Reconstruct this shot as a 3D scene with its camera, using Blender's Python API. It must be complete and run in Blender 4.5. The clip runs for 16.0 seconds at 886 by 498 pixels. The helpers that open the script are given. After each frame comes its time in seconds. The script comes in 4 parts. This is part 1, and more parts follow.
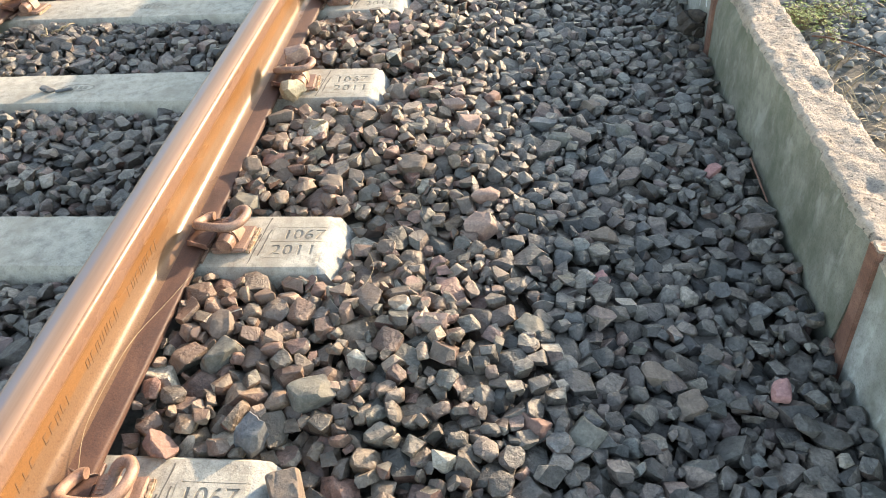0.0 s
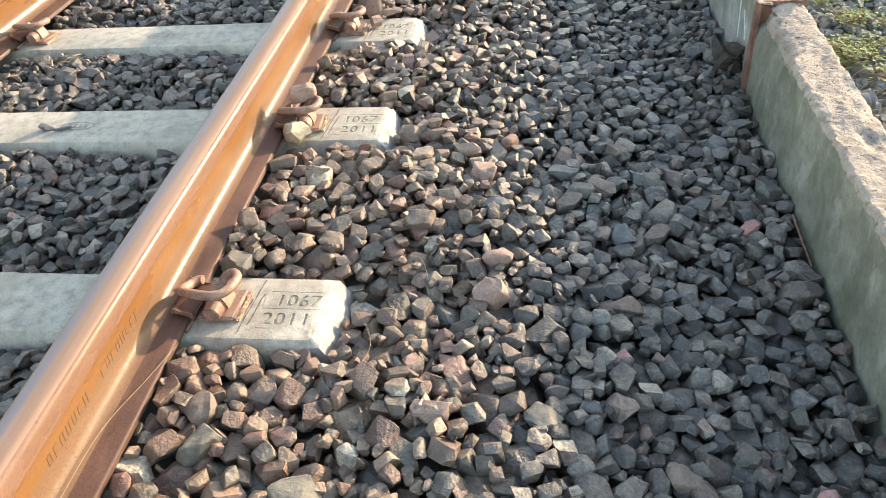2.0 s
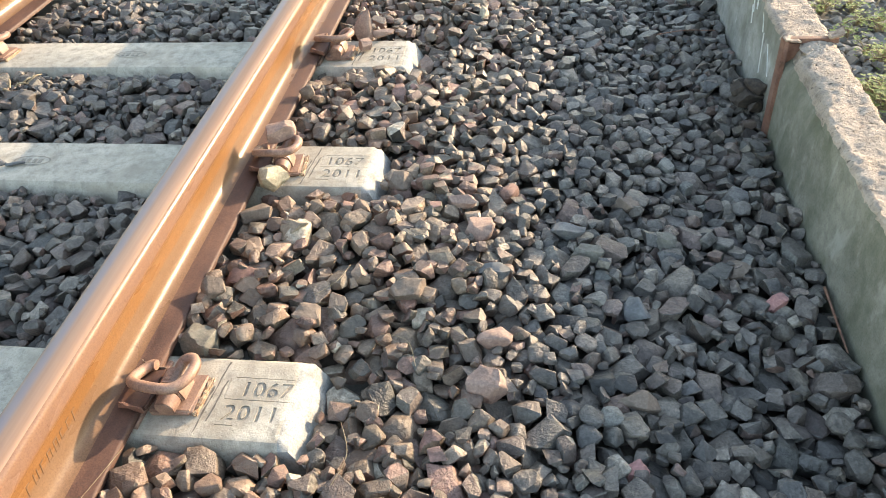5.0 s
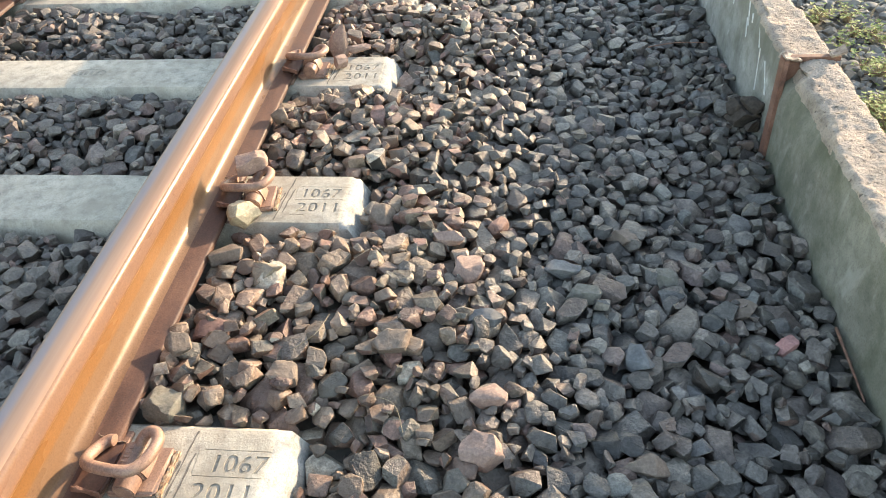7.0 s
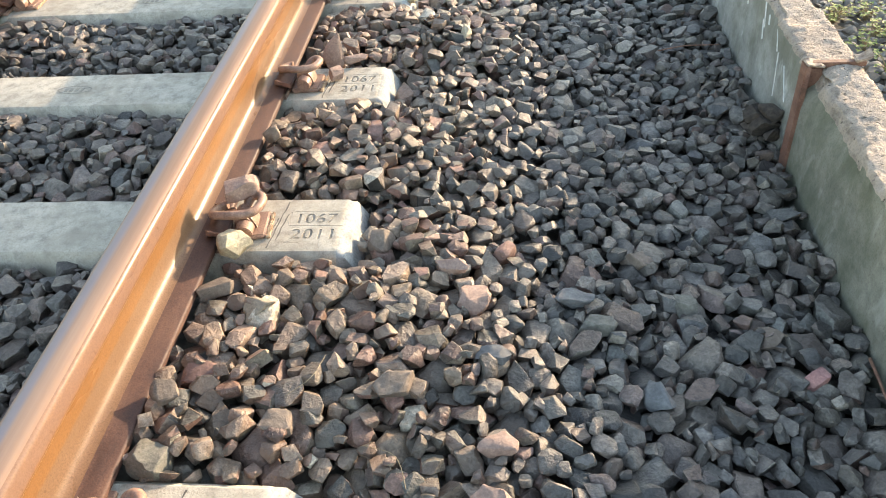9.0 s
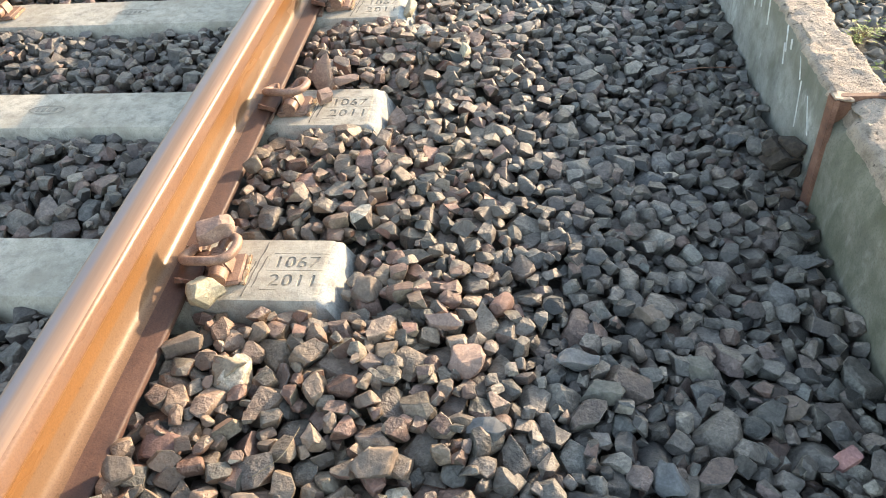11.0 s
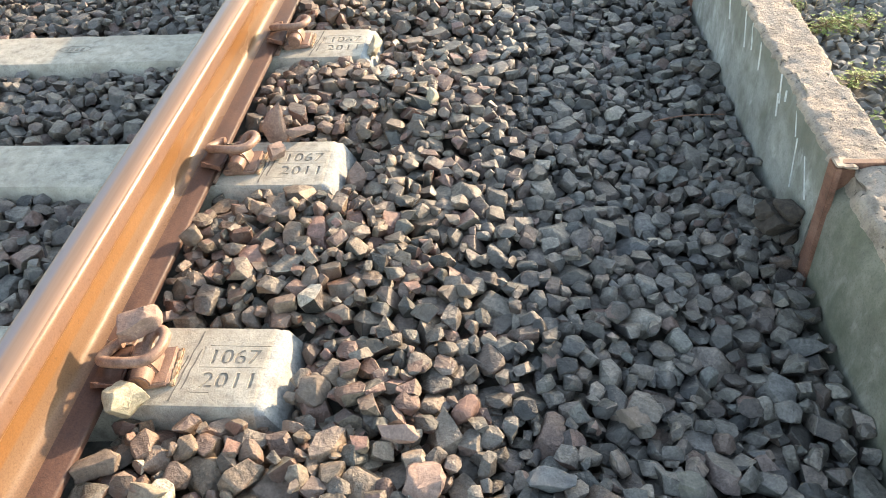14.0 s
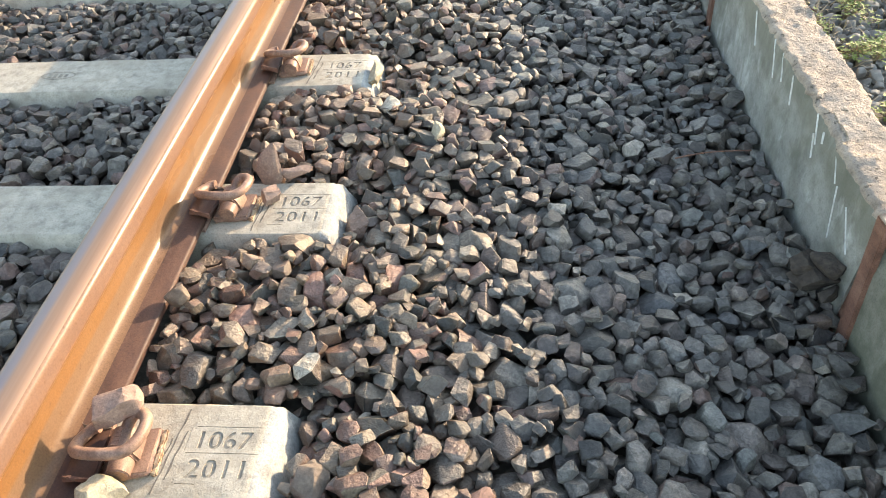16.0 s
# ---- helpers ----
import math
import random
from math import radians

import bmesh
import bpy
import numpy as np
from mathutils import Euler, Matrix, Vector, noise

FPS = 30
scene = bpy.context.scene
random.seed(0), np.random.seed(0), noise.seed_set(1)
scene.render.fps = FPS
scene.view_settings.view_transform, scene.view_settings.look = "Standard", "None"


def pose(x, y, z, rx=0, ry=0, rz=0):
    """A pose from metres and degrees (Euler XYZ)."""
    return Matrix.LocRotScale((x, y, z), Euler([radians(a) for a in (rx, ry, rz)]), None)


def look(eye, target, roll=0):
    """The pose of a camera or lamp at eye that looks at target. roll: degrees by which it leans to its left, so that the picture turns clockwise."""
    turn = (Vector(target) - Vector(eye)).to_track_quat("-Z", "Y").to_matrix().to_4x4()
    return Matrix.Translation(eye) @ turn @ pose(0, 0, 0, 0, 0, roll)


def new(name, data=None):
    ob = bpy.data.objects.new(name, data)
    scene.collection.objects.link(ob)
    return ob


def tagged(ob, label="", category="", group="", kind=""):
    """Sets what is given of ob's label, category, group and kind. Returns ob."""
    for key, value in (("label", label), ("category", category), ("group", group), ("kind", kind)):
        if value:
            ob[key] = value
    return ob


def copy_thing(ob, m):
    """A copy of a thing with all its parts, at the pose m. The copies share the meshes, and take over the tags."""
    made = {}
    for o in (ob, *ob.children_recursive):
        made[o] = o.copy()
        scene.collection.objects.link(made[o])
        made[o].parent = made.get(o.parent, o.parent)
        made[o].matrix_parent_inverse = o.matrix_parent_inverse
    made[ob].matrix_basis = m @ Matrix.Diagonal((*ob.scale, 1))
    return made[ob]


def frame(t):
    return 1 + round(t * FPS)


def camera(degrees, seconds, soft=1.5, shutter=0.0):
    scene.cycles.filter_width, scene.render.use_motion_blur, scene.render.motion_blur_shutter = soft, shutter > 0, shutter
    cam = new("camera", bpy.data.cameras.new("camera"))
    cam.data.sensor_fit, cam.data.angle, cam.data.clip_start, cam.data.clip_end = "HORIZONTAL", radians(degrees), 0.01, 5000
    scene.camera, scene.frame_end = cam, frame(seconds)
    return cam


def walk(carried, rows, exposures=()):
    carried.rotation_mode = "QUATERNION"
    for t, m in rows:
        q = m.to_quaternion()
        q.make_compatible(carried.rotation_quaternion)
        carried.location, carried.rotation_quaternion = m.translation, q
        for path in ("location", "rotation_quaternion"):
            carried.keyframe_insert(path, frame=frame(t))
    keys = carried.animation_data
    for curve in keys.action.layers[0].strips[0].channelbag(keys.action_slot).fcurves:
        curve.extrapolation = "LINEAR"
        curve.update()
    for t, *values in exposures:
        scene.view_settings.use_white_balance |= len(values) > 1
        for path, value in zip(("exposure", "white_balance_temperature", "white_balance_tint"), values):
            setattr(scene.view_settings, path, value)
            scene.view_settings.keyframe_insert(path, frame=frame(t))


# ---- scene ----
cam = camera(65.1, 16.0, soft=1.0)
PATH = [
    (0, (0.713, -1.116, 0.966), (0.517, 0.35, -0.38), -5.0),
    (0.5, (0.721, -1.07, 0.968), (0.495, 0.39, -0.38), -5.6),
    (1, (0.728, -1.016, 0.963), (0.519, 0.453, -0.378), -5.8),
    (1.5, (0.736, -0.97, 0.967), (0.506, 0.492, -0.378), -6.1),
    (2, (0.743, -0.929, 0.972), (0.464, 0.537, -0.36), -6.4),
    (2.5, (0.747, -0.895, 0.975), (0.477, 0.581, -0.348), -5.8),
    (3, (0.749, -0.86, 0.972), (0.482, 0.617, -0.349), -5.5),
    (5.5, (0.71, -0.649, 0.976), (0.465, 0.794, -0.386), -4.6),
    (6, (0.703, -0.611, 0.971), (0.491, 0.829, -0.401), -3.9),
    (6.5, (0.694, -0.578, 0.973), (0.494, 0.856, -0.406), -3.8),
    (7, (0.689, -0.547, 0.974), (0.492, 0.898, -0.395), -4.4),
    (7.5, (0.685, -0.524, 0.976), (0.485, 0.925, -0.389), -5.2),
    (8, (0.683, -0.499, 0.975), (0.479, 0.943, -0.396), -5.5),
    (10.5, (0.685, -0.314, 0.949), (0.469, 1.11, -0.438), -6.2),
    (11, (0.692, -0.272, 0.95), (0.472, 1.15, -0.44), -5.6),
    (11.5, (0.702, -0.231, 0.949), (0.456, 1.201, -0.425), -5.9),
    (12, (0.711, -0.195, 0.952), (0.49, 1.233, -0.43), -5.0),
    (12.5, (0.717, -0.164, 0.957), (0.489, 1.263, -0.425), -5.7),
    (13, (0.724, -0.129, 0.953), (0.516, 1.294, -0.437), -5.6),
    (13.5, (0.725, -0.093, 0.949), (0.524, 1.329, -0.443), -5.9),
    (14, (0.725, -0.05, 0.947), (0.543, 1.381, -0.438), -5.0),
    (14.5, (0.72, -0.003, 0.945), (0.556, 1.439, -0.431), -4.4),
    (15, (0.714, 0.036, 0.952), (0.516, 1.475, -0.423), -5.0),
    (15.5, (0.708, 0.08, 0.953), (0.526, 1.507, -0.436), -4.9),
    (16, (0.699, 0.116, 0.955), (0.516, 1.537, -0.441), -5.2),
]
walk(cam, [(t, look(eye, target, roll)) for t, eye, target, roll in PATH], exposures=[(0, 2.2, 7300, 12), (16, 2.2, 7300, 12)])
# light and sky
SUN_ELEV, SUN_AZ = radians(11.8), radians(45)
sun_dir = Vector((math.sin(SUN_AZ) * math.cos(SUN_ELEV), math.cos(SUN_AZ) * math.cos(SUN_ELEV), math.sin(SUN_ELEV)))
world = bpy.data.worlds.new("sky")
scene.world = world
world.use_nodes = True
wn = world.node_tree
sky = wn.nodes.new("ShaderNodeTexSky")
sky.sky_type, sky.sun_disc = "NISHITA", False
sky.sun_elevation, sky.sun_rotation = SUN_ELEV, SUN_AZ
sky.air_density, sky.dust_density, sky.ozone_density = 1.0, 0.5, 0.3
wn.links.new(sky.outputs[0], wn.nodes["Background"].inputs[0])
wn.nodes["Background"].inputs[1].default_value = 0.165
sun = new("sun", bpy.data.lights.new("sun", "SUN"))
sun.data.energy, sun.data.angle, sun.data.color = 2.6, radians(0.6), (1.0, 0.81, 0.60)
sun.matrix_world = look(sun_dir * 30, (0, 0, 0))


# ---- materials ----
class Nodes:
    """A small writer for node materials."""

    def __init__(self, name, rough=0.8, metal=0.0):
        self.mat = bpy.data.materials.new(name)
        self.mat.use_nodes = True
        self.t = self.mat.node_tree
        self.b = self.t.nodes["Principled BSDF"]
        self.b.inputs["Roughness"].default_value = rough
        self.b.inputs["Metallic"].default_value = metal
        self.pos = self.t.nodes.new("ShaderNodeNewGeometry")

    def put(self, socket, value):
        if isinstance(value, bpy.types.NodeSocket):
            self.t.links.new(value, socket)
        else:
            socket.default_value = (*value, 1) if isinstance(value, tuple) and len(value) == 3 and socket.type == "RGBA" else value

    def noise(self, scale, detail=4, rough=0.55, stretch=None, dist=0.0, vec=None):
        n = self.t.nodes.new("ShaderNodeTexNoise")
        v = vec or self.pos.outputs["Position"]
        if stretch:
            m = self.t.nodes.new("ShaderNodeMapping")
            m.inputs["Scale"].default_value = stretch
            self.t.links.new(v, m.inputs["Vector"])
            v = m.outputs[0]
        self.t.links.new(v, n.inputs["Vector"])
        for k, x in (("Scale", scale), ("Detail", detail), ("Roughness", rough), ("Distortion", dist)):
            n.inputs[k].default_value = x
        return n.outputs["Fac"]

    def vor(self, scale):
        n = self.t.nodes.new("ShaderNodeTexVoronoi")
        n.inputs["Scale"].default_value = scale
        self.t.links.new(self.pos.outputs["Position"], n.inputs["Vector"])
        return n.outputs["Distance"]

    def ramp(self, fac, stops, interp="LINEAR"):
        n = self.t.nodes.new("ShaderNodeValToRGB")
        e = n.color_ramp.elements
        n.color_ramp.interpolation = interp
        while len(e) < len(stops):
            e.new(0.5)
        for el, (p, c) in zip(e, stops):
            el.position = p
            el.color = (*c, 1) if isinstance(c, tuple) else (c, c, c, 1)
        self.put(n.inputs[0], fac)
        return n.outputs[0]

    def mix(self, fac, a, b, mode="MIX"):
        n = self.t.nodes.new("ShaderNodeMix")
        n.data_type, n.blend_type = "RGBA", mode
        self.put(n.inputs[0], fac), self.put(n.inputs[6], a), self.put(n.inputs[7], b)
        return n.outputs[2]

    def math(self, op, a, b=0.0):
        n = self.t.nodes.new("ShaderNodeMath")
        n.operation = op
        self.put(n.inputs[0], a), self.put(n.inputs[1], b)
        return n.outputs[0]

    def span(self, v, a, b, c=0.0, d=1.0):
        n = self.t.nodes.new("ShaderNodeMapRange")
        n.interpolation_type = "SMOOTHSTEP"
        for i, x in enumerate((v, a, b, c, d)):
            self.put(n.inputs[i], x)
        return n.outputs[0]

    def xyz(self):
        n = self.t.nodes.new("ShaderNodeSeparateXYZ")
        self.t.links.new(self.pos.outputs["Position"], n.inputs[0])
        return n.outputs

    def rand(self):
        o = self.t.nodes.new("ShaderNodeObjectInfo")
        return self.math("FRACT", self.math("ADD", self.pos.outputs["Random Per Island"], o.outputs["Random"]))

    def done(self, colour, bump=(), rough=None):
        self.put(self.b.inputs["Base Color"], colour)
        if rough is not None:
            self.put(self.b.inputs["Roughness"], rough)
        last = None
        for height, dist, strength in bump:
            n = self.t.nodes.new("ShaderNodeBump")
            n.inputs["Distance"].default_value, n.inputs["Strength"].default_value = dist, strength
            self.t.links.new(height, n.inputs["Height"])
            if last:
                self.t.links.new(last, n.inputs["Normal"])
            last = n.outputs[0]
        if last:
            self.t.links.new(last, self.b.inputs["Normal"])
        return self.mat


def stone_material():
    """Broken rock of mixed kinds: tan and brown ones among grey near the rail; towards the wall and between the rails
    blue-grey, the shade put into the colour.
    """
    n = Nodes("crushed_stone", 0.6)
    r = n.rand()
    base = n.ramp(r, [(0.0, (0.050, 0.050, 0.044)), (0.09, (0.115, 0.110, 0.088)), (0.18, (0.235, 0.172, 0.118)), (0.27, (0.070, 0.074, 0.064)), (0.36, (0.180, 0.140, 0.110)), (0.45, (0.205, 0.108, 0.080)),
                      (0.54, (0.078, 0.082, 0.074)), (0.63, (0.240, 0.182, 0.130)), (0.71, (0.105, 0.090, 0.076)), (0.80, (0.190, 0.098, 0.080)), (0.88, (0.115, 0.108, 0.084)), (0.955, (0.270, 0.205, 0.150)), (0.99, (0.43, 0.38, 0.30))])
    grey = n.ramp(r, [(0.0, (0.042, 0.041, 0.042)), (0.10, (0.118, 0.108, 0.098)), (0.20, (0.068, 0.069, 0.072)), (0.31, (0.165, 0.148, 0.132)), (0.40, (0.088, 0.070, 0.064)), (0.50, (0.105, 0.108, 0.102)),
                     (0.60, (0.048, 0.047, 0.049)), (0.69, (0.148, 0.136, 0.122)), (0.77, (0.135, 0.090, 0.078)), (0.85, (0.078, 0.080, 0.084)), (0.94, (0.200, 0.184, 0.162)), (1.0, (0.072, 0.062, 0.060))])
    # mask of the shaded ground: by the wall, and left of the near rail
    in_shade = n.math("MAXIMUM", n.span(n.xyz()[0], 0.50, 0.80), n.math("MULTIPLY", n.span(n.xyz()[0], -0.16, -0.06, 1.0, 0.0), 0.8))
    base = n.mix(in_shade, n.mix(1.0, base, (0.87, 0.87, 0.875), "MULTIPLY"), n.mix(1.0, grey, (1.05, 1.01, 0.96), "MULTIPLY"))
    grain = n.noise(260, 5, 0.65)
    patch = n.noise(34, 4, 0.6)
    col = n.mix(1.0, base, n.ramp(grain, [(0.3, 0.80), (0.52, 1.0), (0.74, 1.22)]), "MULTIPLY")
    col = n.mix(1.0, col, n.ramp(patch, [(0.32, 0.72), (0.65, 1.24)]), "MULTIPLY")
    chips = n.noise(105, 5, 0.7, None, 0.6)
    col = n.mix(1.0, col, n.ramp(chips, [(0.34, 0.56), (0.5, 0.97), (0.66, 1.38)]), "MULTIPLY")
    x = n.xyz()[0]
    near = n.span(n.math("ABSOLUTE", n.math("ADD", x, -0.05)), 0.12, 0.80, 1.0, 0.0)
    own = n.span(n.math("FRACT", n.math("MULTIPLY", r, 13.7)), 0.0, 1.0, 0.62, 1.40)
    col = n.mix(1.0, col, own, "MULTIPLY")
    # rust dust, with the sun's warmth painted in on the wall side
    dust_and_sun = n.math("MULTIPLY", near, n.ramp(n.noise(9, 4, 0.6), [(0.33, 0.15), (0.66, 0.75)]))
    dust_and_sun = n.math("MULTIPLY", dust_and_sun, n.span(n.math("FRACT", n.math("MULTIPLY", r, 7.31)), 0.15, 0.95, 0.1, 1.0))
    right = n.span(x, -0.05, 0.06, 0.12, 1.0)
    col = n.mix(n.math("MULTIPLY", dust_and_sun, right), col, (0.285, 0.176, 0.122))
    n.b.inputs["Specular IOR Level"].default_value = 0.6
    rough = n.ramp(patch, [(0.3, 0.34), (0.7, 0.58)])
    return n.done(col, [(patch, 0.006, 0.6), (n.noise(95, 4, 0.6), 0.006, 0.75), (grain, 0.0020, 0.75)], rough)


def concrete(name, tint, dark, pore=1.0, moss=None, streak=False, band=0.0):
    n = Nodes(name, 0.85)
    big, mid, fine = n.noise(5, 5, 0.6), n.noise(34, 5, 0.65), n.noise(260, 4, 0.7)
    col = n.mix(n.ramp(big, [(0.3, 0.0), (0.7, 1.0)]), dark, tint)
    low, high = (0.74, 1.12) if streak else (0.58, 1.2)
    col = n.mix(1.0, col, n.ramp(mid, [(0.3, low), (0.50, 1.0), (0.72, high)]), "MULTIPLY")
    col = n.mix(1.0, col, n.ramp(fine, [(0.28, 0.62), (0.48, 1.0), (0.8, 1.12)]), "MULTIPLY")
    if streak:
        col = n.mix(1.0, col, n.ramp(n.noise(11, 3, 0.55), [(0.32, 0.82), (0.5, 1.0), (0.7, 1.10)]), "MULTIPLY")
        s = n.noise(9, 5, 0.68, (1, 1.7, 0.8), 0.4)
        col = n.mix(n.ramp(s, [(0.55, 0.0), (0.67, 0.50)]), col, streak)
    if moss:
        m = n.noise(6, 6, 0.7, (1, 1, 0.7))
        grown = n.ramp(m, [(0.45, 0.0), (0.64, 0.75)])
        if band:
            crown = n.span(n.math("ADD", n.xyz()[2], n.math("MULTIPLY", n.math("SUBTRACT", n.noise(7, 4, 0.6), 0.5), 0.16)), 0.03, 0.085, 0.0, band)
            grown = n.math("MAXIMUM", grown, crown)
        col = n.mix(grown, col, moss)
    pits = n.ramp(n.vor(95), [(0.0, 0.0), (0.16, 1.0)])
    if pore > 2:
        spots = n.ramp(n.noise(75, 3, 0.5), [(0.30, 0.35), (0.38, 1.0)])
        col = n.mix(1.0, col, spots, "MULTIPLY")
        return n.done(col, [(mid, 0.012, 0.8), (spots, 0.006, 0.8), (n.noise(120, 4, 0.7), 0.005, 0.8), (fine, 0.0015, 0.7)])
    return n.done(col, [(mid, (0.0015 if streak else 0.004) * pore, 0.6), (pits, 0.002 * pore, 0.4), (fine, 0.0012, 0.6)])


def rust(name, a, b, c, scale=22, rough=0.7, gloss=0.5):
    n = Nodes(name, rough, 0.0)
    n.b.inputs["Specular IOR Level"].default_value = gloss
    big = n.noise(scale, 5, 0.65, (1, 0.35, 1))
    fine = n.noise(330, 4, 0.7)
    col = n.ramp(big, [(0.28, a), (0.5, b), (0.74, c)])
    col = n.mix(1.0, col, n.ramp(fine, [(0.3, 0.65), (0.52, 1.0), (0.75, 1.25)]), "MULTIPLY")
    return n.done(col, [(n.noise(70, 4, 0.6), 0.0012, 0.5), (fine, 0.0006, 0.6)], n.ramp(big, [(0.3, rough - 0.12), (0.7, rough + 0.12)]))


def rail_rust():
    """Rust of the rail's sides: orange on the upper web, tan on the lower web, brown on the head."""
    n = Nodes("rail_rust", 0.3)
    n.b.inputs["Specular IOR Level"].default_value = 0.24
    soft, fine = n.noise(7, 4, 0.6, (1, 0.25, 1)), n.noise(330, 4, 0.7)
    z = n.math("ADD", n.xyz()[2], n.math("MULTIPLY", n.math("SUBTRACT", n.noise(11, 3, 0.6, (1, 0.4, 1)), 0.5), 0.006))
    tan = n.ramp(soft, [(0.3, (0.138, 0.080, 0.048)), (0.7, (0.176, 0.108, 0.067))])
    orange = n.ramp(soft, [(0.3, (0.165, 0.080, 0.033)), (0.7, (0.200, 0.102, 0.045))])
    head = n.ramp(soft, [(0.3, (0.150, 0.088, 0.064)), (0.7, (0.185, 0.116, 0.088))])
    col = n.mix(n.span(z, 0.074, 0.081), tan, orange)
    col = n.mix(n.span(z, 0.136, 0.146), col, head)
    col = n.mix(1.0, col, n.ramp(fine, [(0.3, 0.74), (0.52, 1.0), (0.75, 1.18)]), "MULTIPLY")
    spots = n.noise(85, 3, 0.5)
    col = n.mix(n.ramp(spots, [(0.66, 0.0), (0.72, 0.55)]), col, (0.085, 0.042, 0.024))
    return n.done(col, [(n.noise(70, 4, 0.6), 0.0010, 0.45), (fine, 0.0004, 0.35)], n.ramp(soft, [(0.3, 0.22), (0.7, 0.36)]))


def plain(name, a, b, scale=60, rough=0.7, bump=0.001):
    n = Nodes(name, rough)
    f = n.noise(scale, 4, 0.6)
    return n.done(n.ramp(f, [(0.3, a), (0.7, b)]), [(f, bump, 0.5)])


def steel_top():
    """The worn top: a polished band on the gauge side with the sky's blue reflection painted in, thin brown rust on the
    rest.
    """
    n = Nodes("worn_rail_top", 0.4, 0.0)
    s = n.noise(60, 4, 0.6, (1, 0.03, 1))
    x = n.xyz()[0]
    centre = n.math("MULTIPLY", n.math("ROUND", n.math("DIVIDE", x, GAUGE)), GAUGE)
    off = n.math("ADD", n.math("SUBTRACT", x, centre), n.math("MULTIPLY", s, 0.010))
    band = n.math("MULTIPLY", n.span(off, -0.022, -0.013), n.span(off, -0.004, 0.006, 1.0, 0.0))
    brown = n.ramp(s, [(0.3, (0.215, 0.138, 0.102)), (0.7, (0.29, 0.20, 0.155))])
    col = n.mix(n.math("MULTIPLY", band, 0.75), brown, (0.19, 0.182, 0.215))
    n.put(n.b.inputs["Metallic"], n.math("MULTIPLY", band, 0.3))
    n.b.inputs["Specular IOR Level"].default_value = 0.25
    return n.done(col, [(n.noise(300, 3, 0.6, (1, 0.1, 1)), 0.0004, 0.4)], n.math("SUBTRACT", n.ramp(s, [(0.3, 0.68), (0.7, 0.58)]), n.math("MULTIPLY", band, 0.20)))


GAUGE = 1.137
STONE = stone_material()
SLEEPER = concrete("sleeper_concrete", (0.51, 0.465, 0.385), (0.37, 0.340, 0.285), 0.9, (0.31, 0.270, 0.210))
SLEEPER_END = concrete("sleeper_end_concrete", (0.38, 0.38, 0.36), (0.28, 0.285, 0.272), 1.3)
# darker concrete for lettering and stamp, standing in for shade in the strokes
LETTER = concrete("sleeper_lettering", (0.34, 0.305, 0.25), (0.24, 0.215, 0.18), 0.5)
MORTAR = plain("rust_stained_mortar", (0.20, 0.095, 0.045), (0.50, 0.40, 0.28), 120, 0.9)
CRACK = plain("dark_crack", (0.10, 0.092, 0.08), (0.20, 0.18, 0.155), 90, 0.95)
WALL_OLIVE = concrete("wall_olive_concrete", (0.240, 0.234, 0.192), (0.132, 0.132, 0.104), 0.8, (0.075, 0.084, 0.052), (0.36, 0.355, 0.315))
WALL_PALE = concrete("wall_pale_concrete", (0.35, 0.348, 0.322), (0.205, 0.212, 0.196), 0.8, (0.128, 0.128, 0.098), (0.62, 0.63, 0.62), 0.65)
WALL_TOP = concrete("wall_top_concrete", (0.385, 0.318, 0.262), (0.27, 0.225, 0.190), 2.2)
RUST_RAIL = rail_rust()
# darker rust: dirt on the foot, and its weaker sunlight painted in
RUST_FOOT = rust("rail_foot_rust", (0.040, 0.018, 0.012), (0.072, 0.033, 0.023), (0.115, 0.058, 0.040), 26, 0.6)
RUST_MARK = rust("worn_mark_rust", (0.085, 0.044, 0.024), (0.120, 0.066, 0.036), (0.16, 0.09, 0.05), 40, 0.6)
RUST_CLIP = rust("clip_rust", (0.16, 0.092, 0.066), (0.27, 0.165, 0.122), (0.38, 0.25, 0.19), 60, 0.5)
RUST_POST = rust("post_rust", (0.095, 0.045, 0.032), (0.175, 0.085, 0.060), (0.26, 0.145, 0.105), 30)
STEEL = steel_top()
CHALK = plain("chalk_white", (0.42, 0.43, 0.43), (0.75, 0.76, 0.75), 60, 0.9)
PALE_METAL = plain("pale_cap_metal", (0.17, 0.11, 0.08), (0.36, 0.29, 0.23), 75, 0.7)
SOIL = plain("gravelly_soil", (0.065, 0.060, 0.052), (0.15, 0.132, 0.108), 45, 0.95, 0.01)
LEAF = plain("weed_leaf", (0.10, 0.17, 0.042), (0.29, 0.33, 0.095), 22, 0.7)
STRAW = plain("dry_straw", (0.22, 0.165, 0.095), (0.38, 0.31, 0.20), 80, 0.7)
EARTH = plain("dark_earth", (0.026, 0.021, 0.018), (0.075, 0.059, 0.048), 85, 0.95, 0.02)
DUSTY = plain("dusty_gravel", (0.12, 0.118, 0.111), (0.29, 0.28, 0.26), 24, 0.85, 0.003)
TWIG = plain("reddish_twig", (0.10, 0.05, 0.035), (0.24, 0.12, 0.08), 80, 0.7)


# ---- building helpers ----
def link(name, bm, mat, parent=None, label=""):
    me = bpy.data.meshes.new(name)
    bm.to_mesh(me)
    bm.free()
    for m in mat if isinstance(mat, (list, tuple)) else (mat,):
        me.materials.append(m)
    ob = new(name, me)
    ob.parent = parent
    return tagged(ob, label)


def part(name, bm, mat, parent, label=""):
    return link(name, bm, mat, parent, label)


